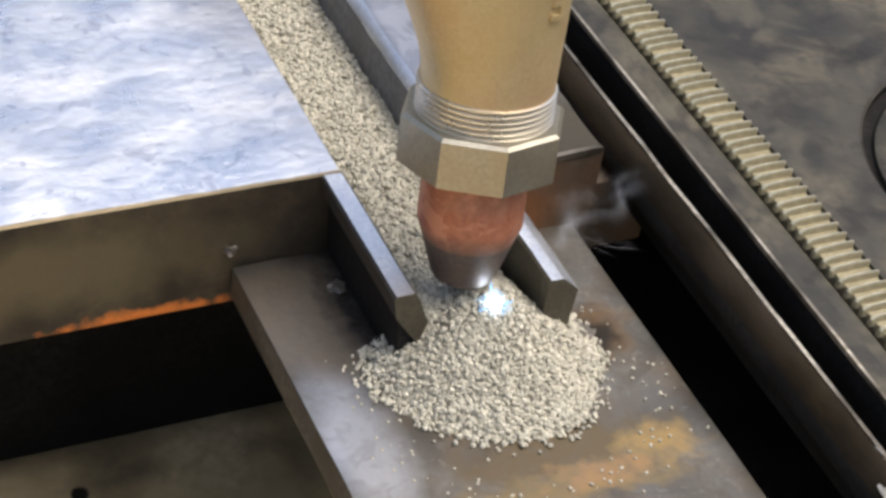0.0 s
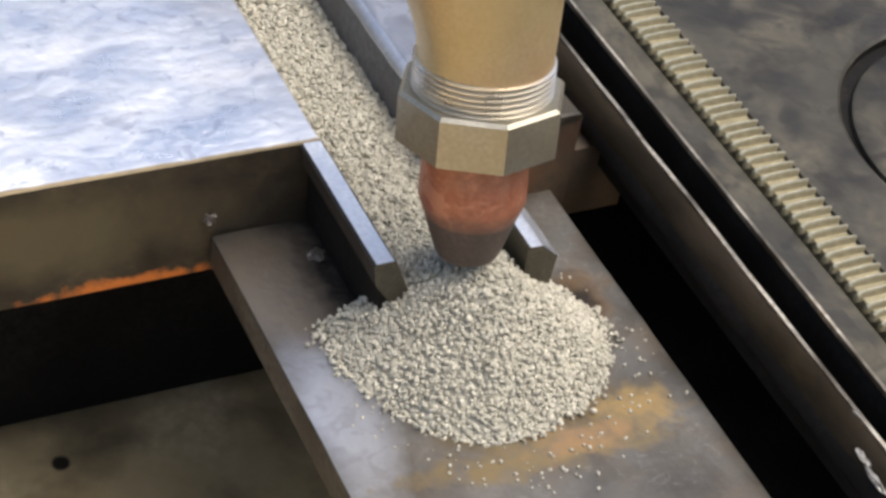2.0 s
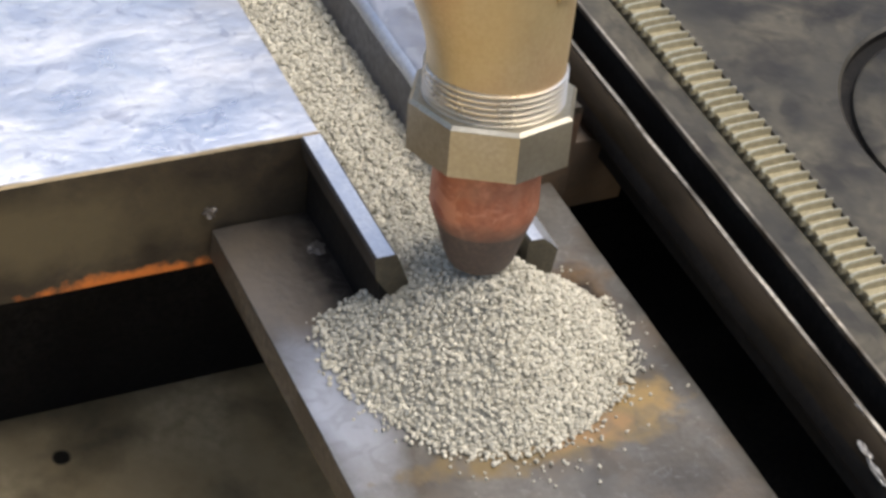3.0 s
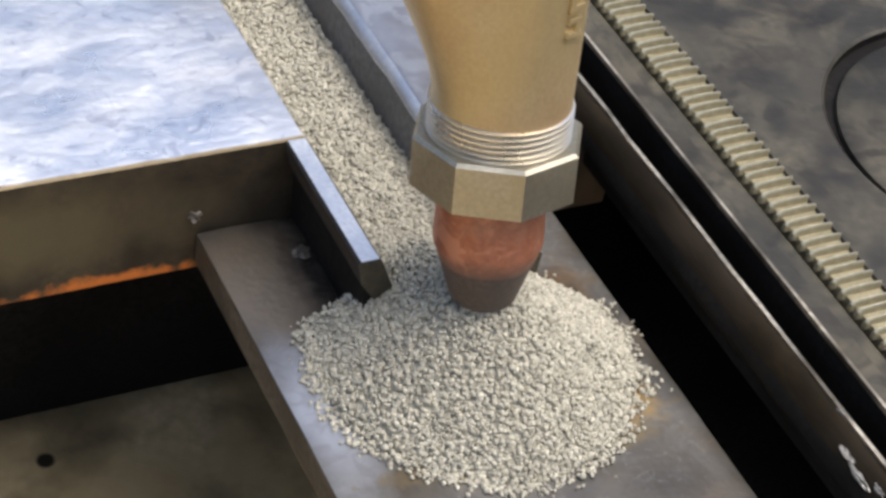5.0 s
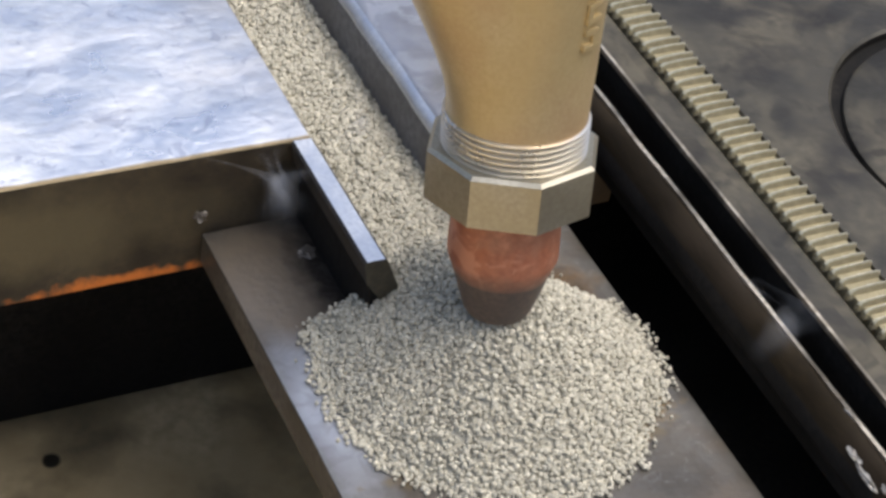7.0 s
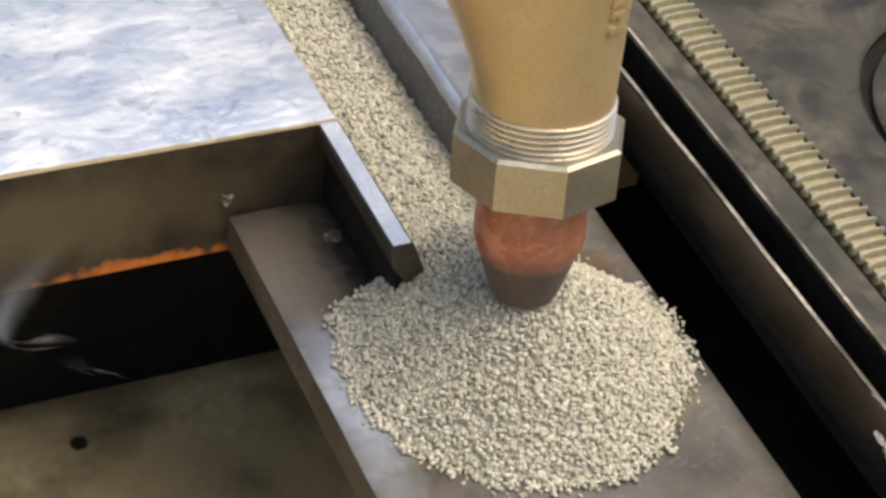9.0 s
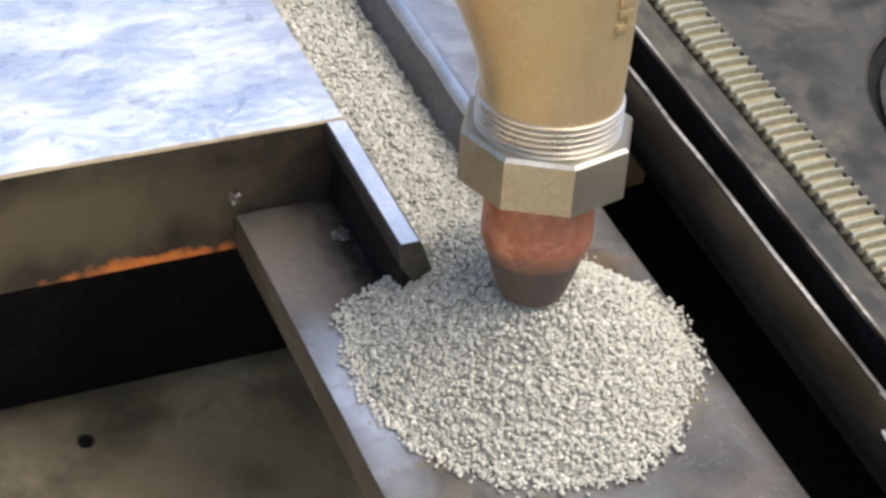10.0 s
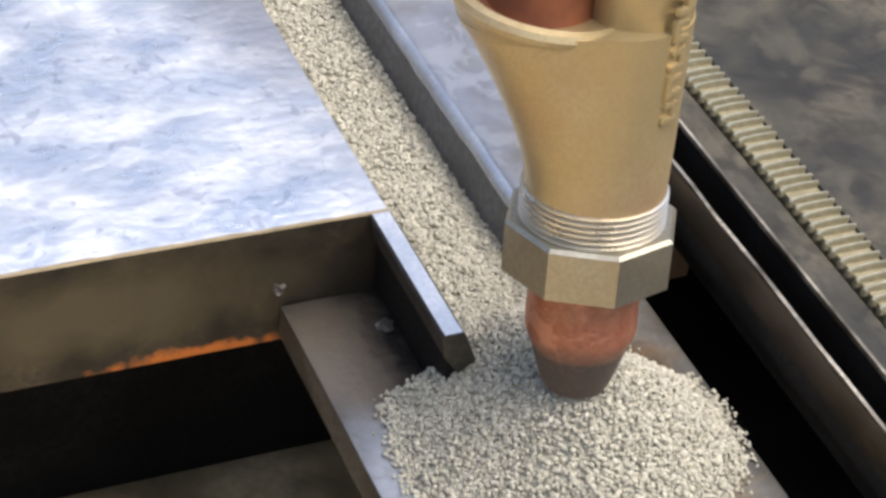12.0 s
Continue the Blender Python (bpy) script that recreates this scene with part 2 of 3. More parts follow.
_g, _h, _x = _n.new("ShaderNodeNewGeometry"), _n.new("ShaderNodeHueSaturation"), _n.new("ShaderNodeMapRange")
_x.inputs["To Min"].default_value, _x.inputs["To Max"].default_value = 0.72, 1.22
_l.new(_g.outputs["Random Per Island"], _x.inputs["Value"])
_l.new(_x.outputs["Result"], _h.inputs["Value"])
_l.new(_n["Principled BSDF"].inputs["Base Color"].links[0].from_socket, _h.inputs["Color"])
_l.new(_h.outputs["Color"], _n["Principled BSDF"].inputs["Base Color"])
CONCRETE = material("oily_concrete", [(0.44, 0.33, 0.17), (0.68, 0.54, 0.31), (0.48, 0.37, 0.20)], (0.7, 0.9), 0.0, 20, 260, 0.3, (1, 1, 1), (0.20, 0.155, 0.085), 34, 0.54)
# Dark band by the front beam paints the soft shade under the plates.
stain_or_shading(CONCRETE, ("box", (-150, 114, -155), (420, 26, 60), 0.45), (0.03, 0.025, 0.017), 0.6, 40.0, 0.8)
stain_or_shading(CONCRETE, ("box", (-42, 66, -155), (3.2, 3.2, 30), 0.2), (0.02, 0.017, 0.012), 0.5)
WALL_PAINT = material("grey_wall_paint", [(0.20, 0.19, 0.17), (0.27, 0.26, 0.235), (0.22, 0.21, 0.19)], (0.6, 0.8), 0.0, 2.0, 120, 0.2)
RUBBED = material("rubbed_edge", [(0.09, 0.073, 0.05), (0.58, 0.52, 0.43), (0.20, 0.165, 0.12)], (0.3, 0.5), 0.8, 48, 500, 0.2)
# Black that paints the shade in gaps and under bed, bar and plates.
SHADE_BLACK = material("shade_black", [(0.012, 0.011, 0.010), (0.022, 0.020, 0.018), (0.008, 0.008, 0.008)], (0.5, 0.75), 0.0, 40, 500, 0.2)
SHADE_BLACK.node_tree.nodes["Principled BSDF"].inputs["Specular IOR Level"].default_value = 0.08
SPATTER = material("shiny_spatter", [(0.30, 0.28, 0.25), (0.46, 0.43, 0.38), (0.2, 0.19, 0.17)], (0.25, 0.4), 0.6, 300, 1200, 0.3)
WELD = material("weld_bead", [(0.10, 0.085, 0.07), (0.22, 0.20, 0.17), (0.06, 0.05, 0.045)], (0.4, 0.6), 0.4, 300, 1200, 0.3)


# ---- mesh helpers (millimetres in, metres out) ----
def mesh_from(name, verts, faces, mats, pick=None, smooth=False):
    me = bpy.data.meshes.new(name)
    me.from_pydata([tuple(c * MM for c in v) for v in verts], [], faces)
    for m in mats:
        me.materials.append(m)
    if pick:
        me.polygons.foreach_set("material_index", [pick(p.normal, p.center / MM) for p in me.polygons])
    if smooth:
        me.polygons.foreach_set("use_smooth", [True] * len(me.polygons))
    me.update()
    return me


def box_bm(x0, x1, y0, y1, z0, z1, bevel=0.8, segs=2, wobble=0.0, cuts=0):
    bm = bmesh.new()
    bmesh.ops.create_cube(bm, size=1)
    for v in bm.verts:
        v.co = Vector(((x0 + x1) / 2 + v.co.x * (x1 - x0), (y0 + y1) / 2 + v.co.y * (y1 - y0), (z0 + z1) / 2 + v.co.z * (z1 - z0)))
    if cuts:
        bmesh.ops.subdivide_edges(bm, edges=bm.edges[:], cuts=cuts, use_grid_fill=True)
    if wobble:
        for v in bm.verts:
            v.co += noise.noise_vector(v.co * 0.09) * wobble
    if bevel:
        sharp = [e for e in bm.edges if len(e.link_faces) == 2 and e.calc_face_angle(0) > 1.0]
        bmesh.ops.bevel(bm, geom=sharp, offset=bevel, segments=segs, profile=0.6, affect="EDGES")
    return bm


def part(name, bm, mats, parent=None, label="", pick=None, smooth=True):
    """Link a bmesh (in mm) as one mesh object, under a thing or a part."""
    me = bpy.data.meshes.new(name)
    bmesh.ops.recalc_face_normals(bm, faces=bm.faces[:])
    bm.normal_update()
    if bm.calc_volume(signed=True) < 0:
        bmesh.ops.reverse_faces(bm, faces=bm.faces[:])
        bm.normal_update()
    for v in bm.verts:
        v.co *= MM
    bm.to_mesh(me)
    bm.free()
    for m in (mats if isinstance(mats, (list, tuple)) else [mats]):
        me.materials.append(m)
    if pick:
        for p in me.polygons:
            p.material_index = pick(p.normal, p.center / MM)
    if smooth:
        for p in me.polygons:
            p.use_smooth = True
        me.set_sharp_from_angle(angle=radians(32))
    ob = new(name, me)
    if parent:
        ob.parent = parent
    if label:
        tagged(ob, label)
    return ob


def lathe_bm(profile, segs=64, centre=(0, 0)):
    """Turn a profile of (radius, z) about the vertical through centre."""
    bm = bmesh.new()
    rings = []
    for r, z in profile:
        rings.append([bm.verts.new((centre[0] + r * math.cos(2 * math.pi * k / segs), centre[1] + r * math.sin(2 * math.pi * k / segs), z)) for k in range(segs)])
    for a, b in zip(rings, rings[1:]):
        for k in range(segs):
            bm.faces.new((a[k], a[(k + 1) % segs], b[(k + 1) % segs], b[k]))
    bm.faces.new(rings[0][::-1])
    bm.faces.new(rings[-1])
    return bm


def extrude_bm(profile, y0, y1, cuts=10, wobble=0.0):
    """Run a closed profile of (x, z) along y."""
    bm = bmesh.new()
    rows = []
    for j in range(cuts + 1):
        y = y0 + (y1 - y0) * j / cuts
        rows.append([bm.verts.new(Vector((x, y, z)) + noise.noise_vector(Vector((x, y, z)) * 0.09) * wobble) for x, z in profile])
    n = len(profile)
    for a, b in zip(rows, rows[1:]):
        for k in range(n):
            bm.faces.new((a[k], a[(k + 1) % n], b[(k + 1) % n], b[k]))
    bm.faces.new(rows[0][::-1])
    bm.faces.new(rows[-1])
    return bm


def blob_bm(x, y, z, r, flat=0.5, rough=0.3, sub=2):
    bm = bmesh.new()
    bmesh.ops.create_icosphere(bm, subdivisions=sub, radius=1)
    for v in bm.verts:
        k = 1 + rough * noise.noise(v.co * 1.7 + Vector((x, y, z)))
        v.co = Vector((x + v.co.x * r * k, y + v.co.y * r * k, z + v.co.z * r * k * flat))
    return bm


# ---- the setting ----
def floor_slab():
    return tagged(part("floor", box_bm(-3000, 3000, -3000, 3000, -205, -155, 0), CONCRETE, smooth=False), "oily brown concrete workshop floor under the fixture, shade painted below the plates", "floor", kind="structure")


def added_walls():
    """Plain unseen walls, added to close the place on all sides and shape the light."""
    for name, x0, x1, y0, y1, top in (("wall_north", -3000, 3000, 3000, 3150, 1500), ("wall_south", -3000, 3000, -3150, -3000, 700), ("wall_east", 3000, 3150, -3150, 3150, 1500), ("wall_west", -3150, -3000, -3150, 3150, 700)):
        tagged(part(name, box_bm(x0, x1, y0, y1, -205, top, 2.0), WALL_PAINT, smooth=False), "added plain grey wall, out of view, that shapes the light", "wall", kind="structure")


def up_pick(normal, centre):
    return 0 if normal.z > 0.7 else 1


def plates():
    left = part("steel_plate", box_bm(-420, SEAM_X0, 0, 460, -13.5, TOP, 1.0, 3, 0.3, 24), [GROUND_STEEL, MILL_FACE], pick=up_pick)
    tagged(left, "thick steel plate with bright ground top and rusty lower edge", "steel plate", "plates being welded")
    # the far plate has a worn, rounded groove edge, its glint painted in bright steel
    prof = [(SEAM_X1 - 0.4, -13.5), (SEAM_X1 - 0.2, 20.6), (SEAM_X1 + 0.2, 22.6), (SEAM_X1 + 1.2, 24.6), (SEAM_X1 + 2.6, 25.9), (SEAM_X1 + 4.4, 26.3), (81.2, 26.3), (82, 25.5), (82, -13.5)]
    right = part("steel_plate", extrude_bm(prof, -8, 460, 60, 0.55), [DULL_PLATE, GROOVE_FACE, BROWN_SCALE, BAR_STEEL], pick=lambda n, c: 2 if n.y < -0.7 else 3 if 0.3 < n.z < 0.93 and c.x < 46 else 0 if n.z > 0.7 else 1 if n.x < -0.5 else 2)
    tagged(right, "thick dull steel plate across the groove with brown scaled end", "steel plate", "plates being welded")
    part("worn_edge", box_bm(46, 81.4, -8.5, -7.0, 24.6, 26.7, 0.5, 2, 0.5, 16), RUBBED, right, "bright worn end edge of the plate")
    block = part("support_block", box_bm(82.3, 103.5, -6, 460, -13.5, 11.5, 0.8), BROWN_SCALE)
    tagged(block, "brown scaled steel block under the guide rail", "steel block")
    strip = part("backing_strip", box_bm(-6, 58, 0.5, 460, -20, -13.8, 0.6), MILL_FACE)
    tagged(strip, "flat steel backing strip under the groove", "backing strip")
    # Added support; its black stands in for the shade under the plates.
    base = new("trestle")
    tagged(base, "added black trestle carrying the plates, dark in place of shade", "trestle")
    part("front_beam", box_bm(-420, 83.6, 87, 130, -154.9, -20.3, 2.0), SHADE_BLACK, base)
    part("rear_beam", box_bm(-420, 83.6, 400, 440, -154.9, -20.3, 2.0), SHADE_BLACK, base)
    part("packing", box_bm(-420, -7, 87, 440, -20.2, -13.7, 0.6), SHADE_BLACK, base)


def run_off():
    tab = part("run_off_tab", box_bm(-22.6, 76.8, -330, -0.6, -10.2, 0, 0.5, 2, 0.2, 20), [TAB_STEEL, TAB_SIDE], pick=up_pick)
    tagged(tab, "heat-tinted steel run-off tab with orange rust stains", "run-off plate")
    # Top brightened for its highlight, left flank black for shade and soot.
    bar = part("side_bar", extrude_bm([(0.7, 25.6), (1.3, 26.4), (6.2, 26.4), (6.9, 25.9), (11.4, 15.6), (9.6, 8.0), (2.2, 18.6)], -49.5, -0.2, 12, 0.12), [BAR_STEEL, BAR_DARK, BAR_SOOT_SHADE], pick=lambda n, c: 0 if n.z > 0.85 else 2 if n.x < -0.3 else 1)
    # Added foot, black so that the space under the bar looks shaded.
    part("foot", extrude_bm([(3.4, 17.6), (9.0, 9.6), (9.4, 0.1), (4.6, 0.1)], -48.6, -0.8, 12, 0.5), SHADE_BLACK, bar, "added black foot standing in for the shaded gap under the bar")
    tagged(bar, "leaning steel dam bar, bright top, left side black with soot and shade", "steel bar", "bars beside the groove")
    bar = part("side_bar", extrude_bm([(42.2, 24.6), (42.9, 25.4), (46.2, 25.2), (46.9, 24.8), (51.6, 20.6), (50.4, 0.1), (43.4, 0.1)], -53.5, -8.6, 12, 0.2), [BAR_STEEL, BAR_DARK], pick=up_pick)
    tagged(bar, "dark steel dam bar scorched beside the weld crater", "steel bar", "bars beside the groove")
    for x, y, z, r, f in ((-23.5, -0.4, 6, 1.7, 0.9),):
        tagged(part("tack_weld", blob_bm(x, y, z, r, f, 0.6, 3), WELD), "small lumpy tack weld with grey spatter", "tack weld", "tack welds")
    tagged(part("tack_weld", blob_bm(1.5, -16, 0.3, 2.2, 0.5, 0.8, 3), WELD), "small grey spatter lump on the tab beside the bar", "tack weld", "tack welds")
    tagged(part("tack_weld", blob_bm(56.5, -52, 0.3, 4.6, 0.5, 0.9, 3), WELD), "burnt dark tack weld beside the scorched bar", "tack weld", "tack welds")


# ---- rails, rack and machine bed ----
def rail():
    bm = box_bm(92.6, 95.4, -420, 420, 4, 20.5, 0.5, 2)
    thing = new("guide_rail")
    tagged(thing, "worn dark steel guide rail with a bright rubbed edge", "rail")
    part("web", bm, SHADE_BLACK, thing, "black web of the rail, coloured as the shaded gap")
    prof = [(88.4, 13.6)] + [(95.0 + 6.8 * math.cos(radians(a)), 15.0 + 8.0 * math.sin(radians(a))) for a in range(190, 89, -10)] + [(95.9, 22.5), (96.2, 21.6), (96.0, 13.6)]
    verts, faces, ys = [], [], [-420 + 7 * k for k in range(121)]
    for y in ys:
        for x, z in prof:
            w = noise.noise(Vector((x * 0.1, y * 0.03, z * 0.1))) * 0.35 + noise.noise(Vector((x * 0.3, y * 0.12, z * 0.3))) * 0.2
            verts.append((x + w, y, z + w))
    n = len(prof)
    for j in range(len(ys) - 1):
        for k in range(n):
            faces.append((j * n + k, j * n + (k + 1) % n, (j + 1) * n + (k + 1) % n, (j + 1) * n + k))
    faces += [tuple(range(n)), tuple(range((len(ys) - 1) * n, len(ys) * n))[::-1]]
    # Lower flank and back edge go black, painting the rail's shaded underside.
    cap = new("cap", mesh_from("cap", verts, faces, [RAIL_STEEL, SHADE_BLACK], lambda nn, c: 1 if c.x > 95.97 or c.z < 19.2 else 0, True))
    cap.parent = thing
    tagged(cap, "rounded brown cap of the rail")
    # Bright strip paints the edge's highlight on top of the rubbed metal.
    part("rubbed_edge", box_bm(95.1, 96.3, -420, 420, 22.0, 23.5, 0.45, 2, 0.35, 60), RUBBED, cap, "rubbed edge strip along the rail with its highlight in the colour")
    # torn burrs where something has scraped the rail
    for x, y, z, r, long in ((95.6, -127.5, 22.8, 0.8, 3.6), (94.9, -131, 22.6, 0.6, 1.8), (90.4, -139.5, 21.0, 0.8, 3.4), (89.6, -146, 20.4, 0.9, 4.2), (91.0, -152, 21.4, 0.7, 3.0)):
        bm = blob_bm(x, y, z, r, 0.8, 0.8, 3)
        for v in bm.verts:
            v.co.y = y + (v.co.y - y) * long
        part("burr", bm, SPATTER, cap, "shiny torn burr on the rail")


def machine_bed():
    thing = new("machine_bed")
    tagged(thing, "dark oiled steel bed plate with a large round recess", "bed plate")
    cx, cy, r = 206.0, -50.5, 54.2
    # plate top with a round hole: a square patch round the hole, strips beyond it
    verts, faces = [], []
    seg = 96
    x0, x1, y0, y1 = 129.6, 480.0, -420.0, 420.0
    for k in range(seg):
        a = 2 * math.pi * k / seg
        c, s = math.cos(a), math.sin(a)
        t = min((x1 - cx) / c if c > 1e-9 else 1e9, (x0 - cx) / c if c < -1e-9 else 1e9, (y1 - cy) / s if s > 1e-9 else 1e9, (y0 - cy) / s if s < -1e-9 else 1e9)
        verts += [(cx + c * t, cy + s * t, TOP), (cx + c * (r + 1), cy + s * (r + 1), TOP), (cx + c * r, cy + s * r, TOP - 0.8), (cx + c * r, cy + s * r, TOP - 3.4), (cx + c * t, cy + s * t, TOP - 30)]
    for k in range(seg):
        a, b = 5 * k, 5 * ((k + 1) % seg)
        for j in range(3):
            faces.append((a + j, b + j, b + j + 1, a + j + 1))
        faces.append((a, a + 4, b + 4, b))
    faces.append(tuple(5 * k + 3 for k in range(seg)))
    # Recess floor is black: the shaded crescent is painted, drawn by the offset disc.
    top = new("top_plate", mesh_from("top_plate", verts, faces, [DARK_STEEL, SHADE_BLACK], lambda nn, c: 1 if TOP - 9 < c.z < TOP - 1.5 else 0))
    top.parent = thing
    part("edge_strip", box_bm(110.7, 116.3, -420, 420, 10, TOP - 2.2, 0.6, 2, 0.1, 20), DARK_STEEL, thing)
    # The lip's left face is black, shade of the gap in its colour.
    part("lip", box_bm(104.0, 110.2, -420, 420, 10, TOP + 0.2, 0.8, 3, 0.2, 30), [DARK_STEEL, SHADE_BLACK], thing, pick=lambda n, c: 1 if n.x < -0.6 else 0, label="worn steel lip with a rubbed edge")
    part("rubbed_edge", box_bm(103.7, 104.6, -420, 420, 25.4, 26.95, 0.3, 2, 0.25, 40), RUBBED, thing, "bare rubbed edge along the lip")
    part("recess_disc", lathe_bm([(r - 2.8, TOP - 3.3), (r - 2.9, TOP - 1.6), (r - 4.2, TOP - 0.9), (2, TOP - 0.9)], 96, (cx - 0.2, cy - 2.2)), DARK_STEEL, thing)
    # Added black sides that darken the gaps below rail and lip.
    part("bed_side", box_bm(84.0, 480, -420, 460, -154.8, -60, 0.6), SHADE_BLACK, thing, "added black side of the bed that keeps the gap dark")
    part("edge_side", box_bm(105.2, 129.2, -420, 420, 3.0, 9.8, 0.4), SHADE_BLACK, thing, "black strip under the lip, its colour standing for shade")
    return thing


def gear_rack():
    rack = new("gear_rack")
    rack.location.z = 1.0 * MM
    tagged(rack, "straight gear rack with pale yellow metal teeth", "gear rack")
    part("rack_body", box_bm(118.6, 129.4, -420, 420, 9, TOP - 1.9, 0.4, 2), RACK_SHADE, rack)
    pitch = 3.93
    # a tooth: rounded nose, narrow crest, tail running out at the bed
    bm, rings = bmesh.new(), []
    for x, z, crest, foot in ((116.6, 22.4, 0.4, 0.5), (116.6, 24.6, 0.6, 0.7), (117.0, 25.7, 0.6, 0.75), (118.0, 26.4, 0.42, 0.85), (123.0, 26.75, 0.34, 0.9), (128.6, 26.75, 0.34, 0.9), (129.5, 26.4, 0.36, 0.85)):
        rings.append([bm.verts.new((x, q, h)) for q, h in ((-foot, min(z, TOP - 3.0)), (-crest, z - 0.35), (-0.5 * crest, z), (0.5 * crest, z), (crest, z - 0.35), (foot, min(z, TOP - 3.0)))])
    for a, b in zip(rings, rings[1:]):
        for k in range(6):
            bm.faces.new((a[k], a[(k + 1) % 6], b[(k + 1) % 6], b[k]))
    bm.faces.new(rings[0][::-1])
    bm.faces.new(rings[-1])
    # Crests and noses bright, flanks dim: shading put in by face direction.
    first = part("tooth", bm, [RACK_STEEL, RACK_SHADE], rack, pick=lambda n, c: 0 if n.z > 0.4 or c.x < 117.6 else 1)
    first.location = (0, 43.0 * MM, 0)
    for k in range(-40, 60):
        if k:
            t = new("tooth", first.data)
            t.parent = rack
            t.location = (0, (43.0 - k * pitch) * MM, 0)
            t.rotation_euler = (0, 0, random.uniform(-0.006, 0.006))


# ---- flux ----
def grain_mesh(name, points, size, mats, flat=1.0):
    """Many small angular grains as one mesh; points in mm."""
    phi = (1 + 5 ** 0.5) / 2
    base = np.array([(-1, phi, 0), (1, phi, 0), (-1, -phi, 0), (1, -phi, 0), (0, -1, phi), (0, 1, phi), (0, -1, -phi), (0, 1, -phi), (phi, 0, -1), (phi, 0, 1), (-phi, 0, -1), (-phi, 0, 1)]) / 1.9
    tri = np.array([(0, 11, 5), (0, 5, 1), (0, 1, 7), (0, 7, 10), (0, 10, 11), (1, 5, 9), (5, 11, 4), (11, 10, 2), (10, 7, 6), (7, 1, 8), (3, 9, 4), (3, 4, 2), (3, 2, 6), (3, 6, 8), (3, 8, 9), (4, 9, 5), (2, 4, 11), (6, 2, 10), (8, 6, 7), (9, 8, 1)])
    pts = np.asarray(points, float)
    n = len(pts)
    q = np.random.normal(size=(n, 4))
    q /= np.linalg.norm(q, axis=1)[:, None]
    w, x, y, z = q.T
    rot = np.stack([1 - 2 * (y * y + z * z), 2 * (x * y - z * w), 2 * (x * z + y * w), 2 * (x * y + z * w), 1 - 2 * (x * x + z * z), 2 * (y * z - x * w), 2 * (x * z - y * w), 2 * (y * z + x * w), 1 - 2 * (x * x + y * y)], 1).reshape(n, 3, 3)
    shape = base[None] * (1 + np.random.uniform(-0.28, 0.28, (n, 12, 1))) * np.random.uniform(0.65, 1.2, (n, 1, 3))
    s = size * np.clip(np.random.lognormal(0, 0.22, (n, 1, 1)), 0.6, 1.4)
    v = (np.einsum("nij,nkj->nki", rot, shape * s) + pts[:, None]) * MM
    f = tri[None] + (np.arange(n) * 12)[:, None, None]
    me = bpy.data.meshes.new(name)
    me.vertices.add(n * 12)
    me.vertices.foreach_set("co", v.reshape(-1))
    me.loops.add(n * 60)
    me.loops.foreach_set("vertex_index", f.reshape(-1).astype(np.int32))
    me.polygons.add(n * 20)
    me.polygons.foreach_set("loop_start", np.arange(0, n * 60, 3, dtype=np.int32))
    for m in mats:
        me.materials.append(m)
    me.update(calc_edges=True)
    me.validate()
    return me


def heap_height(r, h, radius):
    """A granular cone with a rounded top, down to the tab at its radius."""
    k = h / (math.sqrt(radius * radius + 64) - 8)
    return h - k * (math.sqrt(r * r + 64) - 8)


def behind_bars(x, y):
    return (x < 9.5 and y > -40) or (x > 41 and y > -56)


def heap(h, radius, count, seed, cx, cy):
    """One lobe of the flux heap, its origin on the tab under the top."""
    rng = random.Random(seed)

    def spread(a):
        return 1 + 0.07 * noise.noise(Vector((math.cos(a) * 1.6, math.sin(a) * 1.6, seed * 3.1))) + 0.03 * noise.noise(Vector((math.cos(a) * 6, math.sin(a) * 6, seed * 1.7)))
    verts, faces, nr, na = [(0, 0, h - 0.5)], [], 22, 72
    for i in range(1, nr + 1):
        for j in range(na):
            r, a = radius * i / nr, 2 * math.pi * j / na
            w = spread(a)
            x, y = r * math.cos(a) * w, r * math.sin(a) * w
            verts.append((x, y, -1.0 if behind_bars(cx + x, cy + y) else heap_height(r, h, radius) - 1.1))
    for j in range(na):
        faces.append((0, 1 + j, 1 + (j + 1) % na))
        for i in range(nr - 1):
            a, b = 1 + i * na + j, 1 + i * na + (j + 1) % na
            faces.append((a, a + na, b + na, b))
    thing = new("flux_heap", mesh_from("flux_heap", verts, faces, [FLUX]))
    pts = []
    for _ in range(count):
        r, a = (radius + 0.5) * math.sqrt(rng.random()), rng.random() * 2 * math.pi
        w = spread(a)
        if not behind_bars(cx + r * math.cos(a) * w, cy + r * math.sin(a) * w):
            pts.append((r * math.cos(a) * w, r * math.sin(a) * w, heap_height(r, h, radius) + rng.uniform(-0.8, 0.55)))
    # a thinning fringe of grains round the foot
    for _ in range(count // 14):
        r, a = radius + abs(rng.gauss(0, 1.8)), rng.random() * 2 * math.pi
        w = spread(a)
        if not behind_bars(cx + r * math.cos(a) * w, cy + r * math.sin(a) * w):
            pts.append((r * math.cos(a) * w, r * math.sin(a) * w, 0.4 + rng.uniform(-0.1, 0.6)))
    g = new("grains", grain_mesh("grains", pts, 0.62, [FLUX]))
    g.parent = thing
    tagged(g, kind="stuff")
    return tagged(thing, "loose heap of beige granular welding flux on the tab", "flux heap", "lobes of the flux heap", "stuff")


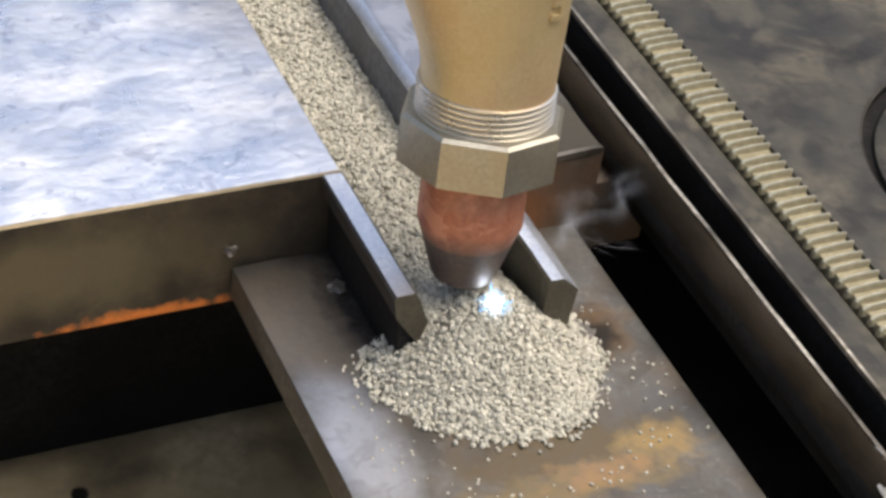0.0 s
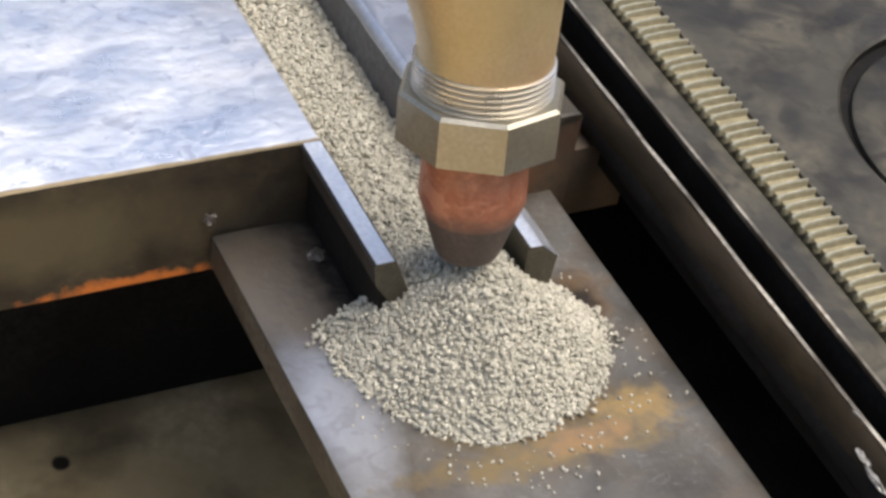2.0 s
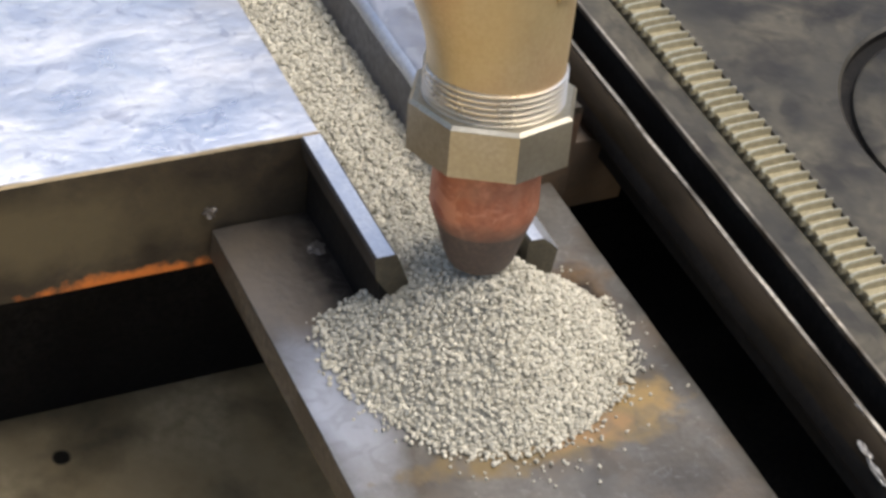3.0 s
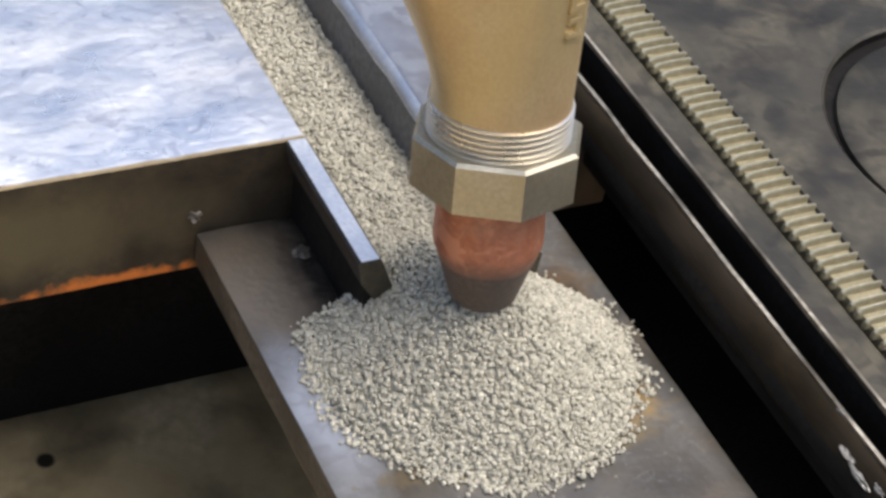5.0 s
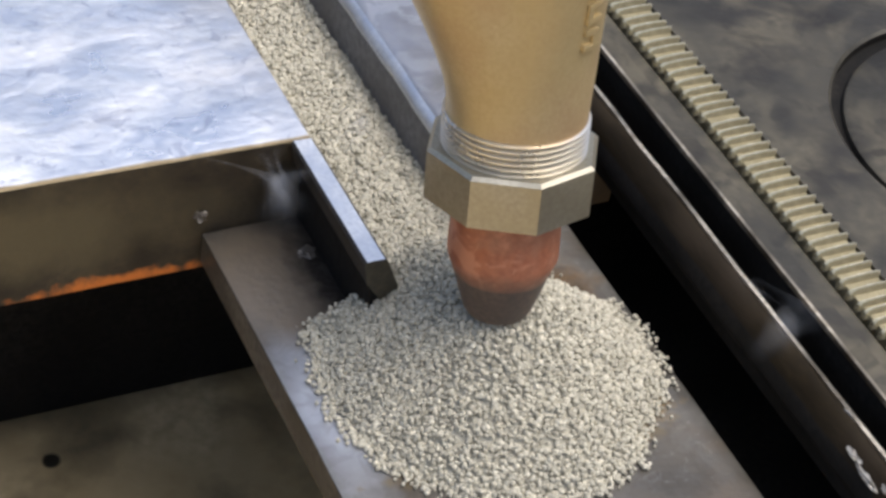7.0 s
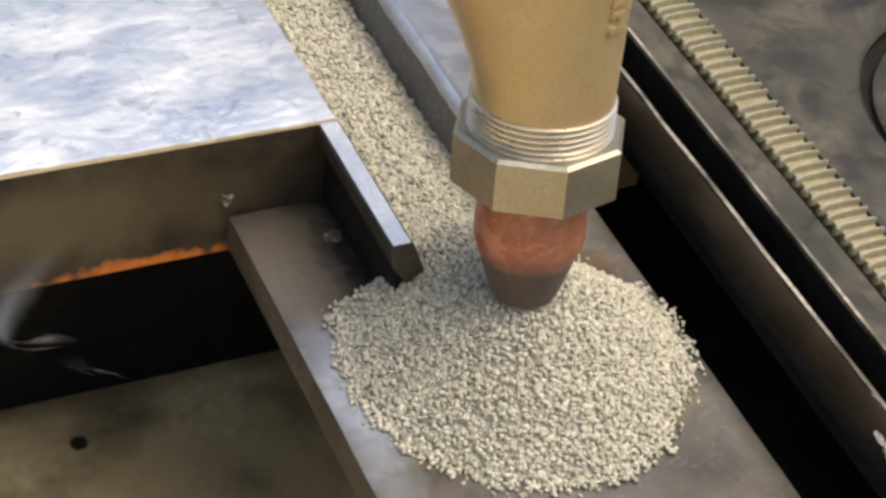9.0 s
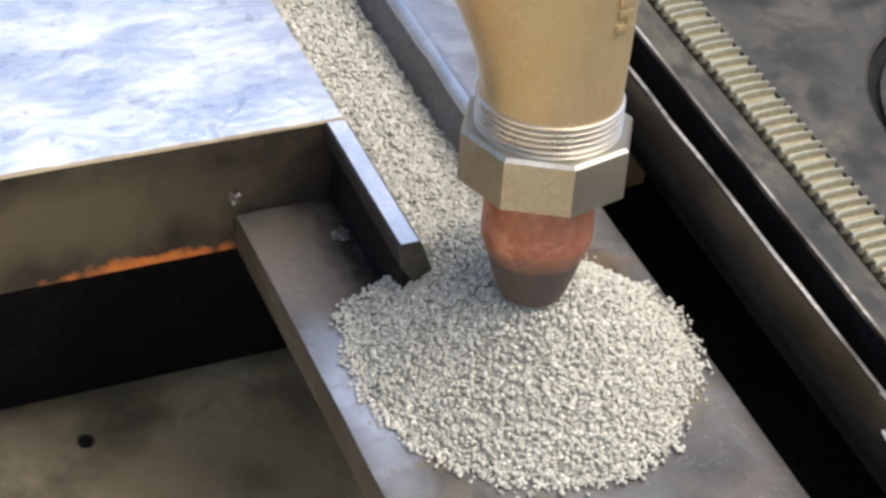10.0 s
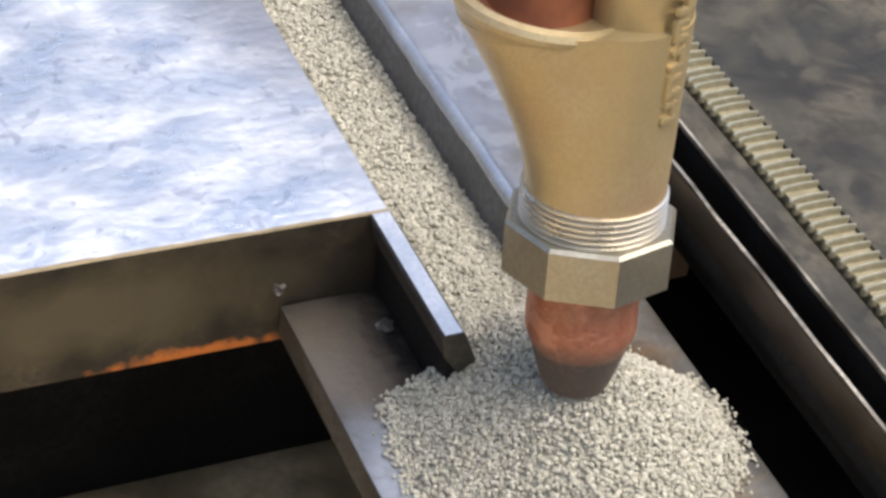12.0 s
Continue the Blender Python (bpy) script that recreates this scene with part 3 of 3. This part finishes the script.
def flux_bed():
    """The flux that fills the groove between the plates and spills out between the bars."""
    x0, x1 = SEAM_X0 - 1, SEAM_X1 + 1
    xs = [x0 + (x1 - x0) * k / 18 for k in range(19)]
    ys = [-52 + 512 * (k / 110) ** 1.6 for k in range(111)]

    def level(x, y):
        base = 10.0 + 0.9 * noise.noise(Vector((x * 0.08, y * 0.05, 3))) + 0.4 * noise.noise(Vector((x * 0.3, y * 0.3, 7)))
        base -= 1.2 * ((x - 23.5) / 17) ** 2
        if y < -20:
            base += (-20 - y) * 0.12
        if y < -45:
            base -= (-45 - y) * 2.0
        return base
    verts = [(x, y, level(x, y) - 0.5) for y in ys for x in xs]
    n = len(xs)
    faces = [(j * n + i, j * n + i + 1, (j + 1) * n + i + 1, (j + 1) * n + i) for j in range(len(ys) - 1) for i in range(n - 1)]
    thing = new("flux_bed", mesh_from("flux_bed", verts, faces, [FLUX], smooth=True))
    rng = random.Random(5)
    pts = []
    for _ in range(21000):
        y = -47 + 300 * rng.random() ** 1.4
        x = rng.uniform(SEAM_X0 + 0.3, SEAM_X1 - 0.3)
        pts.append((x, y, level(x, y) + rng.uniform(-0.35, 0.75)))
    g = new("grains", grain_mesh("grains", pts, 0.66, [FLUX]))
    g.parent = thing
    tagged(g, kind="stuff")
    tagged(thing, "bed of beige granular flux filling the groove between the plates", "flux", kind="stuff")


def loose_grains():
    rng = random.Random(11)
    shapes = [grain_mesh("flux_granule", [(0, 0, 0)], s, [FLUX]) for s in (0.34, 0.42, 0.52, 0.60, 0.30)]
    for k in range(190):
        a = rng.uniform(math.pi * 0.92, math.pi * 2.05)
        d = 31 + 9 * rng.random() + abs(rng.gauss(0, 5))
        x, y = 30 + d * math.cos(a), -66 + d * math.sin(a)
        if k >= 110:
            d = 31 + abs(rng.gauss(0, 4.0))
            x, y = 27 + d * math.cos(a), -46 + d * math.sin(a)
        if -21 < x < 76 and y < -30:
            ob = new("flux_granule", rng.choice(shapes))
            ob.location = (x * MM, y * MM, 0.3 * MM)
            ob.rotation_euler = (rng.random() * 6, rng.random() * 6, rng.random() * 6)
            tagged(ob, "stray beige flux granule lying on the tab", "flux granule", "stray granules")


# ---- welding torch ----
LEFT = Vector((-0.85, 0.53, 0))


def torch():
    thing = new("welding_torch")
    tagged(thing, "brass submerged-arc welding torch with copper nozzle and threaded collar", "welding torch")
    # octagonal nut with chamfered rims
    bm = bmesh.new()
    rings = []
    for r, z in ((18.8, -14.2), (21.0, -13.2), (21.0, -0.9), (20.1, 0.0), (16.9, 0.0), (16.9, -1.0)):
        ring = []
        for k in range(8):
            a = radians(35 + 45 * k)
            ring.append(bm.verts.new((r * math.cos(a), r * math.sin(a), z)))
        rings.append(ring)
    for a, b in zip(rings, rings[1:]):
        for k in range(8):
            bm.faces.new((a[k], a[(k + 1) % 8], b[(k + 1) % 8], b[k]))
    bm.faces.new(rings[0][::-1])
    bm.faces.new(rings[-1])
    bmesh.ops.bevel(bm, geom=[e for e in bm.edges if e.calc_face_angle(0) > 0.4], offset=0.35, segments=2, affect="EDGES")
    part("nut", bm, NUT, thing, "dull nickel-plated octagonal lock nut")
    # threaded collar, its core darker to paint shade between the threads
    collar = part("threaded_collar", lathe_bm([(15.2, -1.5), (16.35, -1.2), (16.35, 8.2), (15.0, 8.6)], 72), NUT, thing, "bright machined threaded collar")
    for k in range(6):
        z = -0.6 + 1.5 * k
        part("thread", lathe_bm([(16.0, z), (17.25, z + 0.4), (17.3, z + 0.75), (16.0, z + 1.2)], 72), THREAD, collar)
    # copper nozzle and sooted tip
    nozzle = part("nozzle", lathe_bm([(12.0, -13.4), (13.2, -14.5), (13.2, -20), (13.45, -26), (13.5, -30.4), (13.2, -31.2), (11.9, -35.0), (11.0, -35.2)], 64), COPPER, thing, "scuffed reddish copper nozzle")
    part("nozzle_tip", lathe_bm([(11.2, -34.4), (11.85, -35.0), (10.2, -40.5), (8.6, -45.5), (7.8, -47.0), (6.2, -47.4), (5.6, -46.6), (5.4, -40)], 64), SOOT, nozzle, "soot-darkened conical tip")
    # cast body: the hull of the straight trunk and of the funnel that leans to the flux inlet
    segs, bm = 72, bmesh.new()

    def hull_ring(z):
        t = max(0.0, (z - 12) / 54)
        trunk, funnel = (Vector((0, 0, 0)), 16.6 + 0.035 * (z - 9)), (LEFT * (22.0 * t ** 1.3), 16.6 + 4.4 * t ** 1.2)
        out = []
        for k in range(segs):
            a = 2 * math.pi * k / segs
            d = Vector((math.cos(a), math.sin(a), 0))
            c, r = max((trunk, funnel), key=lambda q: q[0].dot(d) + q[1])
            p = c + d * r
            out.append(bm.verts.new((p.x, p.y, z - 0.12 * t * max(0.0, p.dot(LEFT)))))
        return out
    rows = [hull_ring(z) for z in (8.0, 9.0, 10.5, 12, 16, 20, 25, 30, 35, 40, 45, 48, 50, 52)]
    for a, b in zip(rows, rows[1:]):
        for k in range(segs):
            bm.faces.new((a[k], a[(k + 1) % segs], b[(k + 1) % segs], b[k]))
    bm.faces.new(rows[0][::-1])
    bm.faces.new(rows[-1])
    bmesh.ops.remove_doubles(bm, verts=bm.verts[:], dist=0.01)
    body = part("body", bm, BRASS, thing, "cast brass torch body")
    c = LEFT * 15.6
    tilt = Matrix.Translation((c.x, c.y, 49.4)) @ Matrix.Rotation(radians(-7), 4, LEFT.cross(Vector((0, 0, -1))))
    rim = lathe_bm([(18.0, -4.0), (19.6, 0.0), (20.6, 0.8), (21.0, 2.2), (20.4, 3.6), (18.8, 4.2), (17.2, 3.6), (16.4, 1.0), (16.2, 0.6)], 72)
    bmesh.ops.transform(rim, matrix=tilt, verts=rim.verts)
    part("inlet_rim", rim, BRASS, body, "rolled brass rim of the flux inlet")
    plug = lathe_bm([(16.0, 0.4), (15.9, 1.2), (13.0, 1.4), (12.0, 4.0), (11.6, 22.0), (10.0, 22.2)], 48)
    bmesh.ops.transform(plug, matrix=tilt, verts=plug.verts)
    part("inlet_hose", plug, INSIDE, body, "red-brown hose end in the inlet")
    part("trunk", lathe_bm([(11.4, 46), (11.6, 51.8), (12.0, 62), (12.4, 80), (13.0, 130), (12.0, 131)], 64, (5.2, -3.3)), BRASS, thing)
    # raised casting marks, too worn to read, as plain bars
    right, toward = Vector((0.85, -0.53, 0)), Vector((-0.53, -0.85, 0))
    for k in range(7):
        z = 31 + 6.6 * k
        for j, (w, h, off) in enumerate(((5.2, 1.6, 0), (4.8, 1.6, 3.6), (1.7, 4.8, 1.8))):
            a = radians(34 + (5 if j == 2 and k % 2 else -4 if j == 2 else 0))
            d = right * math.cos(a) + toward * math.sin(a)
            r = 17.4 + 0.035 * (z - 22)
            b = box_bm(-w / 2, w / 2, -0.9, 0.5, -h / 2, h / 2, 0.3, 2)
            m = Matrix.Translation(d * r + Vector((0, 0, z + off))) @ Matrix.Rotation(math.atan2(d.y, d.x) - math.pi / 2, 4, "Z") @ Matrix.Rotation(radians(8 * (k % 3 - 1)), 4, "Y")
            bmesh.ops.transform(b, matrix=m, verts=b.verts)
            part("casting_mark", b, BRASS, body)
    return thing


# ---- arc light and smoke ----
def glow(name, color, strength):
    m = bpy.data.materials.new(name)
    m.use_nodes = True
    p = m.node_tree.nodes["Principled BSDF"]
    p.inputs["Base Color"].default_value = (*color, 1)
    p.inputs["Emission Color"].default_value = (*color, 1)
    p.inputs["Emission Strength"].default_value = strength
    return m


ARC_WHITE = glow("arc_white", (0.86, 0.93, 1.0), 34.0)
ARC_BLUE = glow("arc_blue", (0.16, 0.5, 1.0), 1.8)
FLAME = glow("flame_orange", (1.0, 0.40, 0.12), 30.0)
ARC_HALO = glow("arc_halo", (0.30, 0.60, 1.0), 1.5)
ARC_HALO.node_tree.nodes["Principled BSDF"].inputs["Alpha"].default_value = 0.09
FLAME_HALO = glow("flame_halo", (1.0, 0.45, 0.2), 1.5)
FLAME_HALO.node_tree.nodes["Principled BSDF"].inputs["Alpha"].default_value = 0.09

SMOKE = bpy.data.materials.new("thin_smoke")
SMOKE.use_nodes = True
_n, _l = SMOKE.node_tree.nodes, SMOKE.node_tree.links
_n.remove(_n["Principled BSDF"])
_d, _b, _e, _f, _o = _n.new("ShaderNodeBsdfDiffuse"), _n.new("ShaderNodeBsdfTranslucent"), _n.new("ShaderNodeMixShader"), _n.new("ShaderNodeMixShader"), _n.new("ShaderNodeBsdfTransparent")
_d.inputs["Color"].default_value = _b.inputs["Color"].default_value = (0.84, 0.88, 0.96, 1)
_l.new(_d.outputs[0], _e.inputs[1])
_l.new(_b.outputs[0], _e.inputs[2])
_l.new(_o.outputs[0], _f.inputs[1])
_l.new(_e.outputs[0], _f.inputs[2])
_l.new(_f.outputs[0], _n["Material Output"].inputs["Surface"])
_t, _r, _c = _n.new("ShaderNodeTexNoise"), _n.new("ShaderNodeMapRange"), _n.new("ShaderNodeTexCoord")
_t.inputs["Scale"].default_value, _t.inputs["Detail"].default_value = 70.0, 5.0
_r.inputs["From Min"].default_value, _r.inputs["From Max"].default_value = 0.34, 0.72
_r.inputs["To Min"].default_value, _r.inputs["To Max"].default_value = 0.0, 0.22
_l.new(_c.outputs["Object"], _t.inputs["Vector"])
_l.new(_t.outputs["Fac"], _r.inputs["Value"])
# each sheet thins out to nothing at its edges and ends
_s, _a = _n.new("ShaderNodeSeparateXYZ"), _r.outputs["Result"]
_l.new(_c.outputs["UV"], _s.inputs[0])
for _axis in ("X", "Y"):
    _k = _n.new("ShaderNodeMath")
    _k.operation = "PINGPONG"
    _k.inputs[1].default_value = 0.5
    _l.new(_s.outputs[_axis], _k.inputs[0])
    _q = _n.new("ShaderNodeMapRange")
    _q.interpolation_type = "SMOOTHSTEP"
    _q.inputs["From Max"].default_value = 0.5
    _l.new(_k.outputs[0], _q.inputs["Value"])
    _m = _n.new("ShaderNodeMath")
    _m.operation = "MULTIPLY"
    _l.new(_a, _m.inputs[0])
    _l.new(_q.outputs["Result"], _m.inputs[1])
    _a = _m.outputs[0]
_l.new(_a, _f.inputs["Fac"])


def arc(name, size, mat, spikes, spike_mat, seed, label):
    """A ragged ball of light with thin streamers; its origin in the middle."""
    rng = random.Random(seed)
    thing = new(name)
    bm = bmesh.new()
    bmesh.ops.create_icosphere(bm, subdivisions=3, radius=size)
    for v in bm.verts:
        v.co *= 1 + 0.35 * noise.noise(v.co * (2.6 / size) + Vector((seed, 0, 0)))
    part("core", bm, mat, thing)
    # nested faint shells that paint the glow round the core, thinning outwards
    for k in range(3):
        bm, grow = bmesh.new(), size * (1.15 + 0.3 * k)
        bmesh.ops.create_icosphere(bm, subdivisions=4, radius=grow)
        for v in bm.verts:
            v.co *= 1 + (0.25 + 0.09 * k) * noise.noise(v.co * (1.9 / grow) + Vector((seed, k * 0.35, 0))) + 0.14 * noise.noise(v.co * (5 / grow) + Vector((0, seed, k)))
        part("halo", bm, FLAME_HALO if mat == FLAME else ARC_HALO, thing)
    for _ in range(spikes):
        bm = bmesh.new()
        d = Vector((rng.uniform(-1, 1), rng.uniform(-1, 0.6), rng.uniform(0.0, 1))).normalized()
        p, prev = d * size * 0.75, None
        n = 7
        side = d.orthogonal().normalized()
        for k in range(n + 1):
            w = size * 0.05 * (1 - k / n) + 0.03
            up = d.cross(side)
            ring = [bm.verts.new(p + side * w * math.cos(j * 2.0944) + up * w * math.sin(j * 2.0944)) for j in range(3)]
            if prev:
                for j in range(3):
                    bm.faces.new((prev[j], prev[(j + 1) % 3], ring[(j + 1) % 3], ring[j]))
            prev = ring
            p = p + d * size * 0.26 + Vector((rng.uniform(-1, 1), rng.uniform(-1, 1), rng.uniform(-1, 1))) * size * 0.2
        part("streamer", bm, spike_mat, thing)
    return tagged(thing, label, "arc light")


def wisp(size, seed, label, strands=4):
    """Curled strands of smoke, each a sheaf of thin soft-edged sheets; origin at the foot."""
    rng = random.Random(seed)
    thing = new("smoke_wisp")
    for s in range(strands):
        verts, faces, uvs = [], [], []
        ph, amp, lean = rng.uniform(0, 6), rng.uniform(0.06, 0.26) * size, rng.uniform(-0.5, 0.5) * size
        sx, sy, sz, tall = rng.uniform(-0.3, 0.3) * size, rng.uniform(-0.3, 0.3) * size, rng.uniform(0, 0.35) * size, rng.uniform(0.5, 1.0)
        for layer in range(2):
            dx, dz, wide = rng.gauss(0, 0.03) * size, rng.gauss(0, 0.04) * size, rng.uniform(0.4, 1.3)
            lo, hi = rng.uniform(0, 0.3), rng.uniform(0.7, 1.0)
            base = len(verts)
            for k in range(33):
                t = lo + (hi - lo) * k / 32
                x = amp * math.sin(ph + 7 * t) * (0.3 + t) + lean * t + dx * (1 + t)
                y = amp * math.cos(ph * 1.7 + 5 * t) * (0.3 + t) + 0.4 * dx
                w = 0.19 * size * wide * (0.6 + 0.4 * math.sin(ph + 8 * t + layer))
                for u in (-1.0, -0.5, 0.0, 0.5, 1.0):
                    verts.append((sx + x + 0.85 * w * u, sy + y - 0.53 * w * u, sz + tall * size * t + dz + 0.3 * w * (1 - u * u)))
                    uvs.append((0.5 + 0.5 * u, k / 32))
                if k:
                    b = base + 5 * k
                    faces += [(b - 5 + c, b - 4 + c, b + 1 + c, b + c) for c in range(4)]
        me = mesh_from("curl", verts, faces, [SMOKE], smooth=True)
        layer_uv = me.uv_layers.new(name="sheet")
        for loop in me.loops:
            layer_uv.data[loop.index].uv = uvs[loop.vertex_index]
        ob = new("curl", me)
        ob.parent = thing
        tagged(ob, kind="stuff")
    return tagged(thing, label, "smoke", "wisps of smoke")


floor_slab()
added_walls()
plates()
run_off()
rail()
machine_bed()
gear_rack()
flux_bed()
loose_grains()
TORCH = torch()
# lobes of the heap: height, radius, grains, seed, resting x and y, and rows of (seconds, how far it still lies back and down)
HEAPS = [(heap(h, r, n, s, x, y), x, y, rows) for h, r, n, s, x, y, rows in (
    (19, 32, 6400, 1, 29, -48.5, ((0, 0, 0), (12, 0, 0))),
    (23, 37, 8000, 2, 29, -52, ((0, 4, -8), (0.8, 2.2, -4.5), (2.0, 0, 0), (12, 0, 0))),
    (26, 38, 9500, 3, 28, -61, ((0, 11, -11), (1.0, 7, -8), (2.4, 1, -1), (3.4, 0, 0), (12, 0, 0))),
    (28, 42, 11500, 4, 30, -68, ((0, 16, -11), (2.0, 10, -8), (4.0, 2, -2), (5.5, 0, 0), (12, 0, 0))),
    (29, 42.5, 12000, 5, 31, -72, ((0, 19, -11), (3.0, 12, -8), (5.2, 3, -2), (7.0, 0, 0), (12, 0, 0))))]


ARC = arc("welding_arc", 6.6, ARC_WHITE, 5, ARC_BLUE, 3, "blinding white welding arc breaking through the flux")
SPARKLE = arc("arc_sparkle", 2.1, ARC_WHITE, 8, ARC_BLUE, 8, "small bluish-white arc glint in the flux")
BURST = arc("flame_burst", 6.0, FLAME, 4, FLAME, 5, "short orange flame bursting out of the flux")
WISPS = [wisp(s, k, "thin bluish-white curl of welding smoke", n) for s, k, n in ((28, 2, 8), (30, 7, 5), (34, 12, 5), (30, 17, 4), (36, 23, 2), (46, 31, 2), (40, 37, 4))]


def motions():
    walk(TORCH, [(t, pose(26.0 * MM, y * MM, z * MM, -9.8, lean)) for t, y, z, lean in (
        (0.0, -33.0, 68.1, 2.5), (0.5, -35.4, 69.0, 2.2), (1.0, -37.8, 70.8, 1.6), (1.5, -40.6, 72.4, 1.0), (2.0, -42.9, 72.8, 0.4), (2.5, -46.0, 73.0, 0), (3.0, -48.9, 73.0, 0),
        (4.0, -54.7, 72.6, 0), (5.0, -60.2, 72.3, 0), (5.5, -62.8, 72.4, 0), (6.0, -64.5, 72.3, 0), (6.5, -65.0, 72.4, 0), (7.0, -65.0, 72.4, 0), (9.0, -65.0, 72.5, 0), (12.0, -64.8, 72.4, 0))])
    for ob, x, y, rows in HEAPS:
        walk(ob, [(t, pose(x * MM, (y + dy) * MM, dz * MM)) for t, dy, dz in rows])

    # the arc glows inside the heap and breaks out for moments
    deep = (30, -53, -5)

    def bursts(ob, shown):
        rows = [(0.0, deep)] if shown[0][0] > 0.05 else []
        for t, p in shown:
            if t > 0.1:
                rows.append((t - 0.07, deep))
            rows.append((t, p))
            rows.append((t + 0.07, deep))
        rows.append((12.0, deep))
        walk(ob, [(t, pose(*(c * MM for c in p))) for t, p in rows])
    bursts(ARC, ((0.9, (38.5, -51, 19.5)), (2.3, (32.5, -60, 18)), (2.5, (39, -65, 16))))
    bursts(SPARKLE, ((0.0, (29, -51, 17.8)), (1.3, (29, -58, 19)), (1.5, (33, -60, 19)), (1.63, (33, -62, 18))))
    walk(BURST, [(t, pose(*(c * MM for c in p))) for t, p in (
        (0.0, deep), (0.04, deep), (0.1, (25, -59, 19)), (0.15, (27, -57, 14)), (0.2, (28, -58, 12.5)), (0.26, deep), (12.0, deep))])
    # smoke drifts up and away
    for ob, rows in zip(WISPS, (
            ((0.0, (62, -36, 14)), (0.3, (66, -34, 40)), (1.0, (85, -20, 160)), (12.0, (200, 60, 1200))),
            ((0.0, (42, -58, -34)), (2.3, (42, -58, -34)), (2.5, (60, -50, 12)), (2.8, (68, -42, 66)), (3.6, (90, -10, 260)), (12.0, (200, 60, 1400))),
            ((0.0, (24, -26, -64)), (0.2, (24, -26, -64)), (0.5, (-14, -16, 6)), (1.0, (-22, -10, 80)), (2.0, (-40, 0, 300)), (12.0, (-160, 60, 1500))),
            ((0.0, (28, -26, -62)), (4.9, (28, -26, -62)), (5.2, (-6, -18, 8)), (5.6, (-22, -14, 60)), (6.6, (-60, 0, 260)), (12.0, (-160, 60, 1500))),
            ((0.0, (90, -112, -150)), (5.6, (90, -112, -150)), (6.2, (88, -112, -20)), (7.0, (90, -104, 12)), (8.0, (96, -70, 160)), (12.0, (200, 60, 1200))),
            ((0.0, (-60, 64, -70)), (8.2, (-60, 64, -70)), (8.9, (-70, -14, -30)), (9.6, (-84, -40, 6)), (10.4, (-90, -20, 130)), (12.0, (-120, 20, 500))),
            ((0.0, (28, -26, -70)), (6.5, (28, -26, -70)), (6.8, (0, -26, 2)), (7.2, (-4, -26, 24)), (8.2, (-30, 0, 220)), (12.0, (-160, 60, 1200))))):
        walk(ob, [(t, pose(*(c * MM for c in p))) for t, p in rows])


motions()
